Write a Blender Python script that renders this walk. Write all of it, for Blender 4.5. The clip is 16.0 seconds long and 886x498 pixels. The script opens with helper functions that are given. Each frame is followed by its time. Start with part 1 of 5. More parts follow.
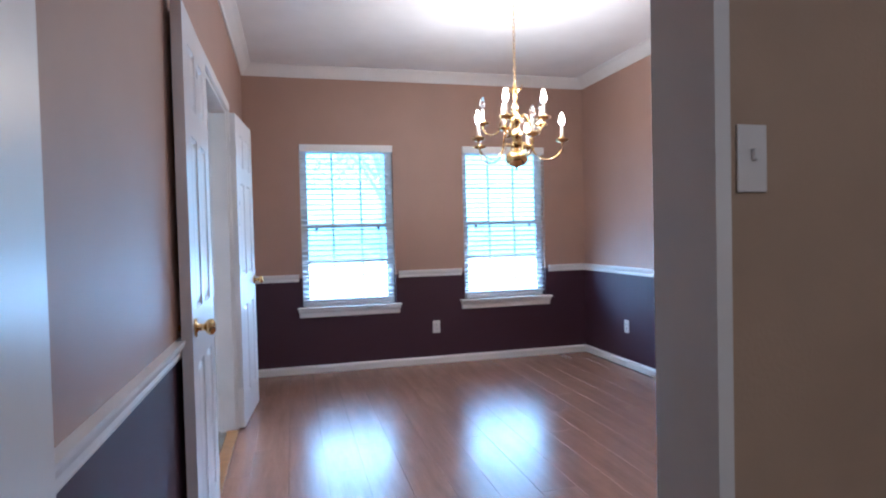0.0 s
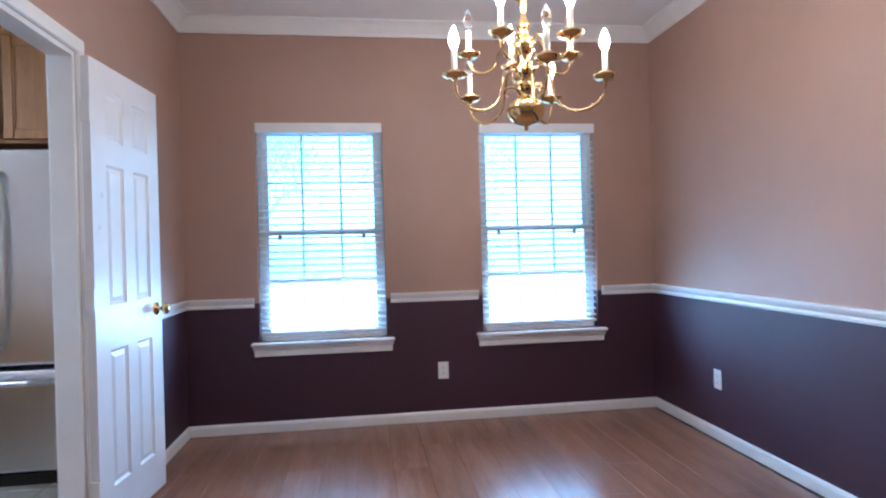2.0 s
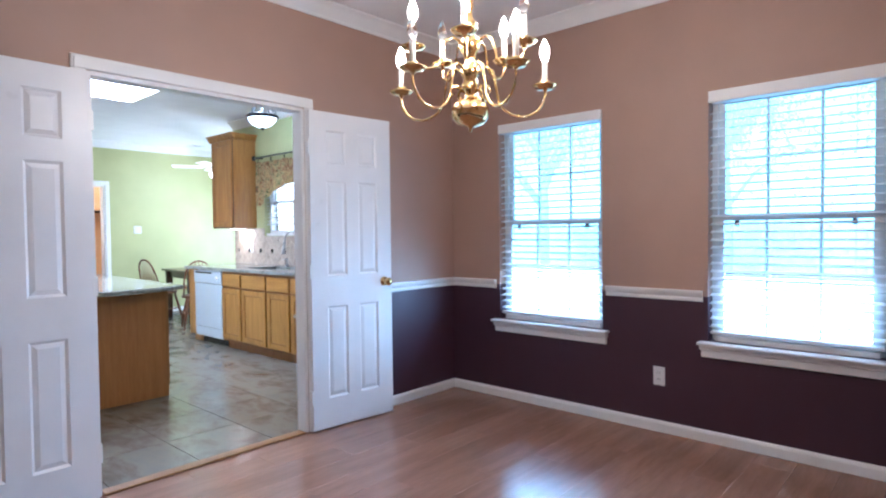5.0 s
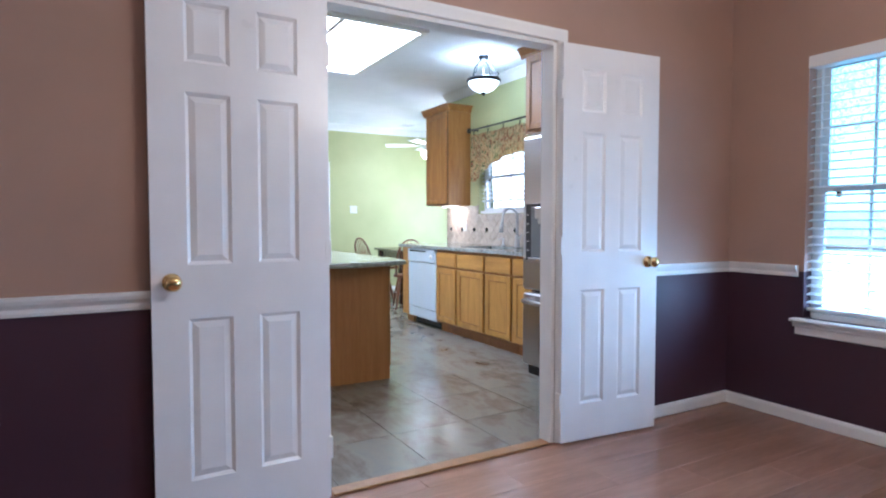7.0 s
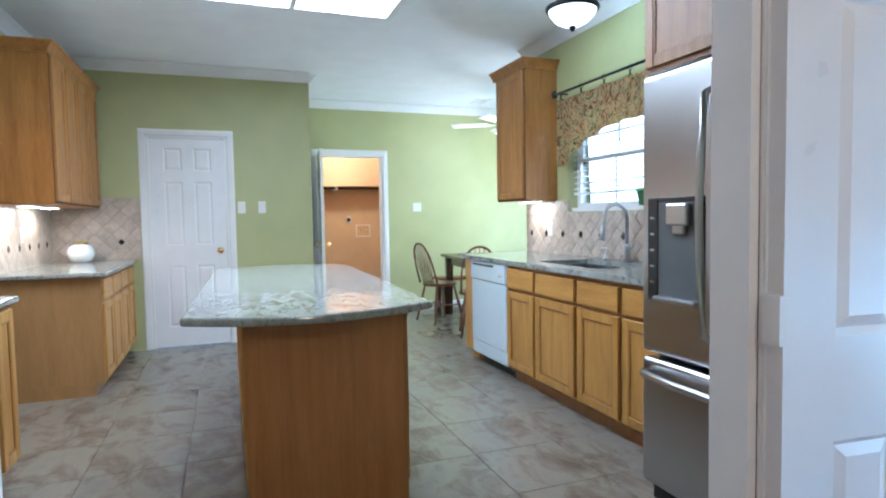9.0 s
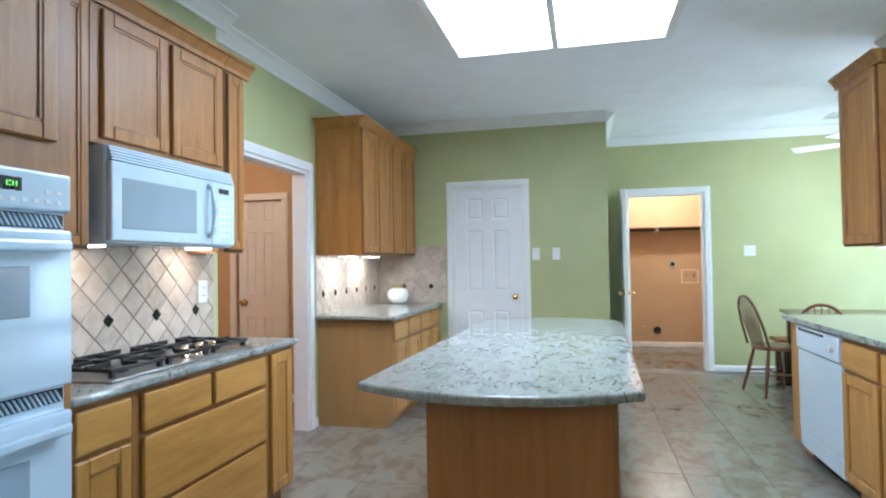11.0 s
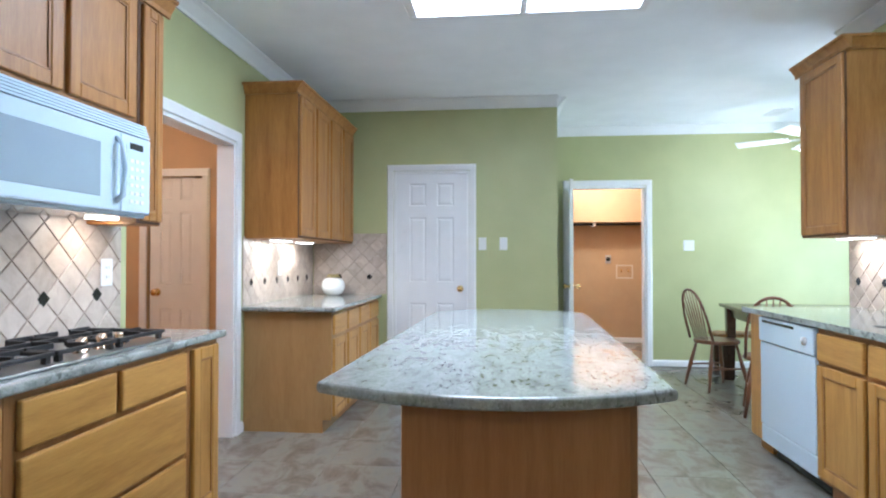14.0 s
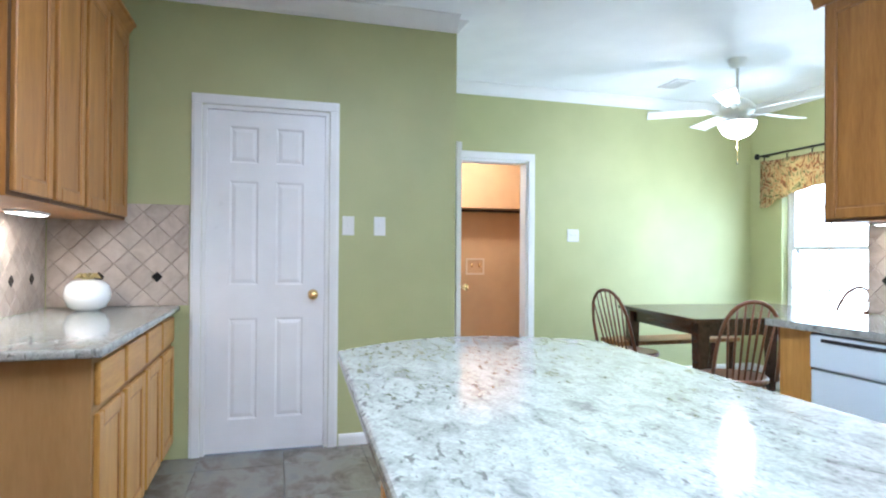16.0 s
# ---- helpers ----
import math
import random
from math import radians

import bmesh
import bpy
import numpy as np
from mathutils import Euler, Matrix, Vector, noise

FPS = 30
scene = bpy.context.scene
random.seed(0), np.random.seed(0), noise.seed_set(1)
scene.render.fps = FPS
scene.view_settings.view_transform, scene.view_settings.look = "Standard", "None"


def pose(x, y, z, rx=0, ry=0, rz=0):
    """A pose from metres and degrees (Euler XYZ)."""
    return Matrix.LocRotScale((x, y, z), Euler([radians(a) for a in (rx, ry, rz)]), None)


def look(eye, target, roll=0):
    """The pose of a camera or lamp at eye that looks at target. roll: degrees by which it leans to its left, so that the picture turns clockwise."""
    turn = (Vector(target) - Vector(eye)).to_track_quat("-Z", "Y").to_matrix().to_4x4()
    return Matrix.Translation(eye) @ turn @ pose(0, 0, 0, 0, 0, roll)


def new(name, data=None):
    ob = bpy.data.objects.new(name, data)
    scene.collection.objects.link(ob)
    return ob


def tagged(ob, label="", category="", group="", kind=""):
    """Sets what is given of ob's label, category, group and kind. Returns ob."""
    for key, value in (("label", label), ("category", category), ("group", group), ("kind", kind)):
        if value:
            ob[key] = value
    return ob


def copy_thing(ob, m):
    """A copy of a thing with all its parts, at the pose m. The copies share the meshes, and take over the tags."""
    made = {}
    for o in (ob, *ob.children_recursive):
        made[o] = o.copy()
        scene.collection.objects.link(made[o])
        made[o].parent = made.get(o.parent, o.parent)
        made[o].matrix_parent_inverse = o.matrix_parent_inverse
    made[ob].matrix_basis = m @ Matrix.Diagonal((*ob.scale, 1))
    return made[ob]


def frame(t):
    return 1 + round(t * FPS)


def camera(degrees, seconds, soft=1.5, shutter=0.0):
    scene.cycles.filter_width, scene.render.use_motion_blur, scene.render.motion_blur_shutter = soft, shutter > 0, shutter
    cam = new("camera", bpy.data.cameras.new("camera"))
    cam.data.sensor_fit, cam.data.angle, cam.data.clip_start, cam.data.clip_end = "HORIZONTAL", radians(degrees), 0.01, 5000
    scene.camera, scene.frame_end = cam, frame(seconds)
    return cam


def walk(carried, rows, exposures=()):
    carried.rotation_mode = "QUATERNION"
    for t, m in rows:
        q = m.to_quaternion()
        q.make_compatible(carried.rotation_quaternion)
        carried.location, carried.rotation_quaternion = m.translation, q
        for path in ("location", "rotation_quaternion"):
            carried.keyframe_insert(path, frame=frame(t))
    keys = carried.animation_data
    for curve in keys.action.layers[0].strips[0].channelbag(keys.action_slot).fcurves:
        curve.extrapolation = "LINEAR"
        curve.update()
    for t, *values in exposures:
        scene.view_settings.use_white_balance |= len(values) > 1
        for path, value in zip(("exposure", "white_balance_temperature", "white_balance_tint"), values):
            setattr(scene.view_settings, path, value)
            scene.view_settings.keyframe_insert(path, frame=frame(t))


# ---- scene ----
cam = camera(74.3, 16.0, soft=2.1)
PATH = [
    (0, (0.809, 0.037, 1.228), (1.308, 1.973, 1.176), -1.4),
    (0.5, (0.951, 0.404, 1.226), (1.489, 2.329, 1.175), -1.3),
    (1, (1.087, 0.701, 1.207), (1.635, 2.624, 1.168), -1.2),
    (1.5, (1.28, 1.063, 1.195), (1.805, 2.993, 1.162), -1.4),
    (2, (1.582, 1.4, 1.199), (1.853, 3.382, 1.193), -1.5),
    (2.5, (1.913, 1.662, 1.229), (1.957, 3.662, 1.232), -1.2),
    (3, (2.399, 1.832, 1.254), (2.052, 3.801, 1.219), -1.7),
    (4.3, (3.310, 1.870, 1.262), (2.260, 3.572, 1.212), -1.2),
    (5.3, (3.558, 1.814, 1.249), (2.118, 3.201, 1.189), -0.5),
    (5.5, (3.486, 1.818, 1.246), (1.985, 3.138, 1.183), -0.4),
    (6, (3.325, 1.841, 1.234), (1.672, 2.965, 1.162), -0.1),
    (6.5, (3.071, 1.895, 1.179), (1.36, 2.928, 1.1), -0.0),
    (7, (2.727, 2.01, 1.133), (0.994, 3.003, 1.045), 0.0),
    (7.5, (2.294, 2.274, 1.122), (0.533, 3.217, 1.025), 0.1),
    (8, (1.843, 2.522, 1.146), (0.073, 3.448, 1.042), -0.1),
    (8.5, (1.477, 2.803, 1.184), (-0.312, 3.689, 1.07), -0.6),
    (9, (1.228, 3.077, 1.212), (-0.645, 3.769, 1.104), -1.0),
    (9.5, (1.005, 3.293, 1.234), (-0.965, 3.625, 1.134), -1.2),
    (10, (0.931, 3.464, 1.26), (-1.067, 3.447, 1.18), -1.1),
    (10.2, (0.892, 3.543, 1.287), (-1.100, 3.373, 1.212), -1.0),
    (12.5, (0.870, 3.736, 1.21), (-1.041, 3.153, 1.3), -0.7),
    (13, (0.843, 3.718, 1.178), (-1.067, 3.131, 1.266), -0.6),
    (13.5, (0.767, 3.573, 1.178), (-1.179, 3.115, 1.242), -0.4),
    (14, (0.524, 3.415, 1.204), (-1.466, 3.211, 1.238), 0.0),
    (14.5, (0.166, 3.309, 1.188), (-1.832, 3.389, 1.203), 0.0),
    (15, (-0.304, 3.13, 1.196), (-2.286, 3.393, 1.202), 0.1),
    (15.5, (-0.793, 2.94, 1.178), (-2.753, 3.34, 1.192), 0.2),
    (16, (-1.309, 2.804, 1.179), (-3.233, 3.351, 1.194), 0.4),
]
EXPOSURES = [(0, 0.42, 4830, 12), (3, 0.55, 4850, 12), (8, 0.35, 5000, 12), (9, 0.25, 5000, 5), (10, 0.2, 5000, 3), (13, 0.22, 5000, 5), (14.5, 0.3, 5050, 8), (16, 0.34, 5100, 9)]
walk(cam, [(t, look(eye, target, roll)) for t, eye, target, roll in PATH], EXPOSURES)

# ---- world and large lights ----
world = bpy.data.worlds.new("sky_world")
scene.world = world
world.use_nodes = True
wn = world.node_tree.nodes
sky = wn.new("ShaderNodeTexSky")
sky.sky_type = "NISHITA"
sky.sun_disc = False
sky.sun_elevation = radians(50)
sky.sun_rotation = radians(200)
wn["Background"].inputs["Strength"].default_value = 0.15
world.node_tree.links.new(sky.outputs[0], wn["Background"].inputs["Color"])
sun = new("sun", bpy.data.lights.new("sun", "SUN"))
sun.data.energy = 3.0
sun.data.angle = radians(0.5)
sun.data.color = (1.0, 0.95, 0.88)
sun.matrix_world = look((0, -10, 12), (0, 0, 0))


def area_lamp(name, eye, target, sx, sy, watts, color):
    lamp = new(name, bpy.data.lights.new(name, "AREA"))
    lamp.data.shape, lamp.data.size, lamp.data.size_y = "RECTANGLE", sx, sy
    lamp.data.energy, lamp.data.color = watts, color
    lamp.matrix_world = look(eye, target)
    return lamp


def point_lamp(name, at, watts, color, radius=0.03):
    lamp = new(name, bpy.data.lights.new(name, "POINT"))
    lamp.data.energy, lamp.data.color, lamp.data.shadow_soft_size = watts, color, radius
    lamp.location = at
    return lamp


DAY = (0.50, 0.79, 1.0)
DAY2 = (0.86, 0.95, 1.0)
WARM = (1.0, 0.8, 0.58)
# daylight in the window openings
for wx in (1.31, 2.82):
    area_lamp("window_daylight", (wx, 5.54, 0.82), (wx, 0, 0.9), 0.78, 0.34, 15.5, DAY)
    area_lamp("window_skylight", (wx, 5.54, 1.50), (wx, 0, 1.45), 0.78, 1.00, 5.6, (0.32, 0.77, 1.0))
area_lamp("window_daylight", (-2.1, 5.80, 1.62), (-2.1, 0, 1.3), 1.3, 0.7, 10, DAY2)
area_lamp("window_daylight", (-5.2, 7.66, 1.25), (-5.2, 0, 1.1), 1.3, 1.6, 62, DAY2)
# lamps of the rooms
for turn, reach, z in ((-163.6, 0.285, 1.96), (-19.6, 0.285, 1.96), (52.4, 0.285, 1.96), (-127.6, 0.205, 2.08), (-55.6, 0.205, 2.08), (88.4, 0.205, 2.08)):
    a = math.radians(turn)
    point_lamp("candle_lamp", (2.185 + reach * math.cos(a), 3.48 + reach * math.sin(a), z), 8.4, WARM, 0.02)
point_lamp("bowl_lamp", (-1.90, 5.1, 2.58), 13, (0.80, 0.94, 1.0), 0.05)
point_lamp("fan_lamp", (-5.04, 6.23, 2.03), 34, (1.0, 0.95, 0.88), 0.08)
# laundry, hall and entry: unseen lamps without fixtures, added to brighten these rooms
point_lamp("laundry_lamp", (-7.3, 4.7, 2.45), 68, (1.0, 0.84, 0.62), 0.1)
point_lamp("hall_lamp", (-2.6, 0.35, 2.3), 30, (1.0, 0.66, 0.40), 0.1)
point_lamp("entry_fill", (1.6, -1.6, 2.3), 20, (1.0, 0.88, 0.75), 0.1)
for x in (-0.95, -1.62):
    area_lamp("hood_lamp", (x, 1.86, 1.355), (x, 1.80, 0.9), 0.08, 0.06, 1.1, (1.0, 0.74, 0.5))
for x in (-3.72, -4.25):
    area_lamp("under_cabinet_lamp", (x, 1.74, 1.33), (x, 1.71, 0.9), 0.22, 0.06, 3.2, (1.0, 0.82, 0.62))
area_lamp("under_cabinet_lamp", (-3.27, 5.58, 1.32), (-3.27, 5.60, 0.9), 0.25, 0.06, 2.6, (1.0, 0.84, 0.68))


# ---- materials ----
def material(name, color, rough=0.5, metal=0.0, spec=0.5, coat=0.0, vary=0.0, scale=4.0, bump=0.0, bump_scale=200.0, emit=None, power=0.0, random_by=0.0):
    """Principled surface with slow colour drift (vary) and fine relief (bump)."""
    m = bpy.data.materials.new(name)
    m.use_nodes = True
    n, l = m.node_tree.nodes, m.node_tree.links
    b = n["Principled BSDF"]
    b.inputs["Base Color"].default_value = (*color, 1)
    b.inputs["Roughness"].default_value = rough
    b.inputs["Metallic"].default_value = metal
    b.inputs["Specular IOR Level"].default_value = spec
    b.inputs["Coat Weight"].default_value = coat
    if emit:
        b.inputs["Emission Color"].default_value = (*emit, 1)
        b.inputs["Emission Strength"].default_value = power
    co = n.new("ShaderNodeTexCoord")
    src = None
    if vary:
        t = n.new("ShaderNodeTexNoise")
        t.inputs["Scale"].default_value = scale
        t.inputs["Detail"].default_value = 6
        l.new(co.outputs["Object"], t.inputs["Vector"])
        h = n.new("ShaderNodeHueSaturation")
        h.inputs["Color"].default_value = (*color, 1)
        r = n.new("ShaderNodeMapRange")
        r.inputs["From Min"].default_value, r.inputs["From Max"].default_value = 0.3, 0.7
        r.inputs["To Min"].default_value, r.inputs["To Max"].default_value = 1 - vary, 1 + vary
        l.new(t.outputs["Fac"], r.inputs["Value"])
        if random_by:
            oi = n.new("ShaderNodeObjectInfo")
            r2 = n.new("ShaderNodeMapRange")
            r2.inputs["To Min"].default_value, r2.inputs["To Max"].default_value = 1 - random_by, 1 + random_by
            l.new(oi.outputs["Random"], r2.inputs["Value"])
            mu = n.new("ShaderNodeMath")
            mu.operation = "MULTIPLY"
            l.new(r.outputs[0], mu.inputs[0])
            l.new(r2.outputs[0], mu.inputs[1])
            l.new(mu.outputs[0], h.inputs["Value"])
        else:
            l.new(r.outputs[0], h.inputs["Value"])
        l.new(h.outputs[0], b.inputs["Base Color"])
        rr = n.new("ShaderNodeMapRange")
        rr.inputs["To Min"].default_value, rr.inputs["To Max"].default_value = max(0.02, rough - 0.06), min(1, rough + 0.06)
        l.new(t.outputs["Fac"], rr.inputs["Value"])
        l.new(rr.outputs[0], b.inputs["Roughness"])
    if bump:
        t2 = n.new("ShaderNodeTexNoise")
        t2.inputs["Scale"].default_value = bump_scale
        t2.inputs["Detail"].default_value = 3
        l.new(co.outputs["Object"], t2.inputs["Vector"])
        bp = n.new("ShaderNodeBump")
        bp.inputs["Strength"].default_value = bump
        bp.inputs["Distance"].default_value = 0.002
        l.new(t2.outputs["Fac"], bp.inputs["Height"])
        l.new(bp.outputs[0], b.inputs["Normal"])
    return m


def ramp_node(n, stops):
    r = n.new("ShaderNodeValToRGB")
    e = r.color_ramp.elements
    while len(e) < len(stops):
        e.new(0.5)
    for el, (p, c) in zip(e, stops):
        el.position, el.color = p, (*c, 1)
    return r


def wood(name, dark, light, stretch=(1, 1, 14), scale=3.0, rough=0.35, random_by=0.0, coat=0.2, wave=0.35):
    """Wood with long grain; stretch squeezes the grain across the board."""
    m = bpy.data.materials.new(name)
    m.use_nodes = True
    n, l = m.node_tree.nodes, m.node_tree.links
    b = n["Principled BSDF"]
    co = n.new("ShaderNodeTexCoord")
    mp = n.new("ShaderNodeMapping")
    mp.inputs["Scale"].default_value = stretch
    l.new(co.outputs["Object"], mp.inputs["Vector"])
    oi = n.new("ShaderNodeObjectInfo")
    ad = n.new("ShaderNodeVectorMath")
    ad.operation = "MULTIPLY_ADD"
    l.new(oi.outputs["Random"], ad.inputs[0])
    ad.inputs[1].default_value = (7.3, 5.1, 9.7)
    l.new(mp.outputs[0], ad.inputs[2])
    t = n.new("ShaderNodeTexNoise")
    t.inputs["Scale"].default_value = scale
    t.inputs["Detail"].default_value = 8
    t.inputs["Roughness"].default_value = 0.62
    t.inputs["Distortion"].default_value = wave
    l.new(ad.outputs[0], t.inputs["Vector"])
    fine = n.new("ShaderNodeTexNoise")
    fine.inputs["Scale"].default_value = scale * 9
    fine.inputs["Detail"].default_value = 3
    l.new(ad.outputs[0], fine.inputs["Vector"])
    mx = n.new("ShaderNodeMath")
    mx.operation = "MULTIPLY_ADD"
    l.new(fine.outputs["Fac"], mx.inputs[0])
    mx.inputs[1].default_value = 0.35
    l.new(t.outputs["Fac"], mx.inputs[2])
    r = ramp_node(n, [(0.45, dark), (0.85, light)])
    l.new(mx.outputs[0], r.inputs["Fac"])
    h = n.new("ShaderNodeHueSaturation")
    l.new(r.outputs[0], h.inputs["Color"])
    if random_by:
        r2 = n.new("ShaderNodeMapRange")
        r2.inputs["To Min"].default_value, r2.inputs["To Max"].default_value = 1 - random_by, 1 + random_by
        l.new(oi.outputs["Random"], r2.inputs["Value"])
        l.new(r2.outputs[0], h.inputs["Value"])
    l.new(h.outputs[0], b.inputs["Base Color"])
    b.inputs["Roughness"].default_value = rough
    b.inputs["Coat Weight"].default_value = coat
    b.inputs["Coat Roughness"].default_value = 0.2
    bp = n.new("ShaderNodeBump")
    bp.inputs["Strength"].default_value = 0.15
    bp.inputs["Distance"].default_value = 0.001
    l.new(mx.outputs[0], bp.inputs["Height"])
    l.new(bp.outputs[0], b.inputs["Normal"])
    return m


def stone(name, stops, scale, rough, stretch=(1, 1, 1), distortion=0.6, random_by=0.0, detail=10, bump=0.1, grit=0.0):
    """Mottled stone: a ramp over noise, with a finer grit laid on top."""
    m = bpy.data.materials.new(name)
    m.use_nodes = True
    n, l = m.node_tree.nodes, m.node_tree.links
    b = n["Principled BSDF"]
    co = n.new("ShaderNodeTexCoord")
    mp = n.new("ShaderNodeMapping")
    mp.inputs["Scale"].default_value = stretch
    l.new(co.outputs["Object"], mp.inputs["Vector"])
    oi = n.new("ShaderNodeObjectInfo")
    ad = n.new("ShaderNodeVectorMath")
    ad.operation = "MULTIPLY_ADD"
    l.new(oi.outputs["Random"], ad.inputs[0])
    ad.inputs[1].default_value = (17.3, 11.1, 3.7) if random_by else (0, 0, 0)
    l.new(mp.outputs[0], ad.inputs[2])
    t = n.new("ShaderNodeTexNoise")
    t.inputs["Scale"].default_value = scale
    t.inputs["Detail"].default_value = detail
    t.inputs["Roughness"].default_value = 0.65
    t.inputs["Distortion"].default_value = distortion
    l.new(ad.outputs[0], t.inputs["Vector"])
    r = ramp_node(n, stops)
    l.new(t.outputs["Fac"], r.inputs["Fac"])
    out = r.outputs[0]
    if grit:
        v = n.new("ShaderNodeTexVoronoi")
        v.inputs["Scale"].default_value = 160
        l.new(co.outputs["Object"], v.inputs["Vector"])
        mr = n.new("ShaderNodeMapRange")
        mr.inputs["To Min"].default_value, mr.inputs["To Max"].default_value = 1 - grit, 1 + grit * 0.5
        sp = n.new("ShaderNodeSeparateColor")
        l.new(v.outputs["Color"], sp.inputs[0])
        l.new(sp.outputs[0], mr.inputs["Value"])
        h = n.new("ShaderNodeHueSaturation")
        l.new(out, h.inputs["Color"])
        l.new(mr.outputs[0], h.inputs["Value"])
        out = h.outputs[0]
    if random_by:
        r2 = n.new("ShaderNodeMapRange")
        r2.inputs["To Min"].default_value, r2.inputs["To Max"].default_value = 1 - random_by, 1 + random_by
        l.new(oi.outputs["Random"], r2.inputs["Value"])
        h2 = n.new("ShaderNodeHueSaturation")
        l.new(out, h2.inputs["Color"])
        l.new(r2.outputs[0], h2.inputs["Value"])
        out = h2.outputs[0]
    l.new(out, b.inputs["Base Color"])
    b.inputs["Roughness"].default_value = rough
    if bump:
        bp = n.new("ShaderNodeBump")
        bp.inputs["Strength"].default_value = bump
        bp.inputs["Distance"].default_value = 0.002
        l.new(t.outputs["Fac"], bp.inputs["Height"])
        l.new(bp.outputs[0], b.inputs["Normal"])
    return m


def two_tone(name, low, high, z):
    """Wall paint of two colours that meet behind the chair rail."""
    m = material(name, high, 0.55, bump=0.25, bump_scale=160)
    n, l = m.node_tree.nodes, m.node_tree.links
    g = n.new("ShaderNodeNewGeometry")
    s = n.new("ShaderNodeSeparateXYZ")
    l.new(g.outputs["Position"], s.inputs[0])
    c = n.new("ShaderNodeMath")
    c.operation = "GREATER_THAN"
    l.new(s.outputs["Z"], c.inputs[0])
    c.inputs[1].default_value = z
    t = n.new("ShaderNodeTexNoise")
    t.inputs["Scale"].default_value = 2.5
    t.inputs["Detail"].default_value = 6
    l.new(g.outputs["Position"], t.inputs["Vector"])
    mx = n.new("ShaderNodeMix")
    mx.data_type = "RGBA"
    l.new(c.outputs[0], mx.inputs["Factor"])
    mx.inputs["A"].default_value, mx.inputs["B"].default_value = (*low, 1), (*high, 1)
    h = n.new("ShaderNodeHueSaturation")
    mr = n.new("ShaderNodeMapRange")
    mr.inputs["To Min"].default_value, mr.inputs["To Max"].default_value = 0.9, 1.1
    l.new(t.outputs["Fac"], mr.inputs["Value"])
    l.new(mr.outputs[0], h.inputs["Value"])
    l.new(mx.outputs["Result"], h.inputs["Color"])
    l.new(h.outputs[0], n["Principled BSDF"].inputs["Base Color"])
    return m


def glass(name, tint=(1, 1, 1), rough=0.0):
    m = material(name, tint, rough)
    b = m.node_tree.nodes["Principled BSDF"]
    b.inputs["Transmission Weight"].default_value = 1.0
    b.inputs["IOR"].default_value = 1.45
    return m


def granite():
    """Pale green-white granite with dark drifting flecks that gather in patches."""
    m = stone("pale_granite", [(0.30, (0.15, 0.155, 0.145)), (0.42, (0.275, 0.285, 0.265)), (0.60, (0.365, 0.385, 0.36)), (0.75, (0.30, 0.32, 0.30))], 9, 0.09, (1.0, 1.8, 1), 0.7, bump=0.0, grit=0.18)
    n, l = m.node_tree.nodes, m.node_tree.links
    b = n["Principled BSDF"]
    base = b.inputs["Base Color"].links[0].from_socket
    co = n.new("ShaderNodeTexCoord")
    mp = n.new("ShaderNodeMapping")
    mp.inputs["Rotation"].default_value = (0, 0, 0.6)
    mp.inputs["Scale"].default_value = (1.0, 2.3, 1.0)
    l.new(co.outputs["Object"], mp.inputs["Vector"])
    fleck = n.new("ShaderNodeTexNoise")
    fleck.inputs["Scale"].default_value = 30
    fleck.inputs["Detail"].default_value = 4
    fleck.inputs["Distortion"].default_value = 0.5
    l.new(mp.outputs[0], fleck.inputs["Vector"])
    patch = n.new("ShaderNodeTexNoise")
    patch.inputs["Scale"].default_value = 3.2
    patch.inputs["Detail"].default_value = 3
    l.new(co.outputs["Object"], patch.inputs["Vector"])
    add = n.new("ShaderNodeMath")
    add.operation = "MULTIPLY_ADD"
    l.new(patch.outputs["Fac"], add.inputs[0])
    add.inputs[1].default_value = 0.45
    l.new(fleck.outputs["Fac"], add.inputs[2])
    r = n.new("ShaderNodeMapRange")
    r.inputs["From Min"].default_value, r.inputs["From Max"].default_value = 0.80, 0.90
    r.inputs["To Min"].default_value, r.inputs["To Max"].default_value = 0.0, 0.75
    l.new(add.outputs[0], r.inputs["Value"])
    mx = n.new("ShaderNodeMix")
    mx.data_type = "RGBA"
    l.new(r.outputs[0], mx.inputs["Factor"])
    l.new(base, mx.inputs["A"])
    mx.inputs["B"].default_value = (0.075, 0.072, 0.066, 1)
    l.new(mx.outputs["Result"], b.inputs["Base Color"])
    return m


M_DINING = two_tone("dining_paint", (0.050, 0.020, 0.036), (0.40, 0.262, 0.205), 0.86)
M_HALL = material("hall_paint", (0.42, 0.31, 0.22), 0.6, vary=0.06, bump=0.25, bump_scale=160)
M_GREEN = material("green_paint", (0.445, 0.455, 0.225), 0.5, vary=0.05, scale=2.5, bump=0.25, bump_scale=160)
M_ORANGE = material("tan_paint", (0.52, 0.345, 0.19), 0.6, vary=0.06, bump=0.2, bump_scale=160)
M_CEIL = material("ceiling_paint", (0.85, 0.86, 0.88), 0.85, vary=0.03, bump=0.35, bump_scale=90)
M_TRIM = material("white_trim_paint", (0.80, 0.80, 0.80), 0.32, vary=0.03, scale=6, bump=0.05, bump_scale=60)
M_DOOR = material("white_door_paint", (0.80, 0.80, 0.82), 0.30, vary=0.03, scale=5, bump=0.06, bump_scale=80)
M_OAK = wood("honey_maple", (0.35, 0.168, 0.032), (0.53, 0.285, 0.066), (9, 9, 0.9), 2.2, 0.40, coat=0.08)
M_OAKH = wood("honey_maple_drawer", (0.35, 0.168, 0.032), (0.53, 0.285, 0.066), (0.9, 9, 9), 2.2, 0.40, coat=0.08)
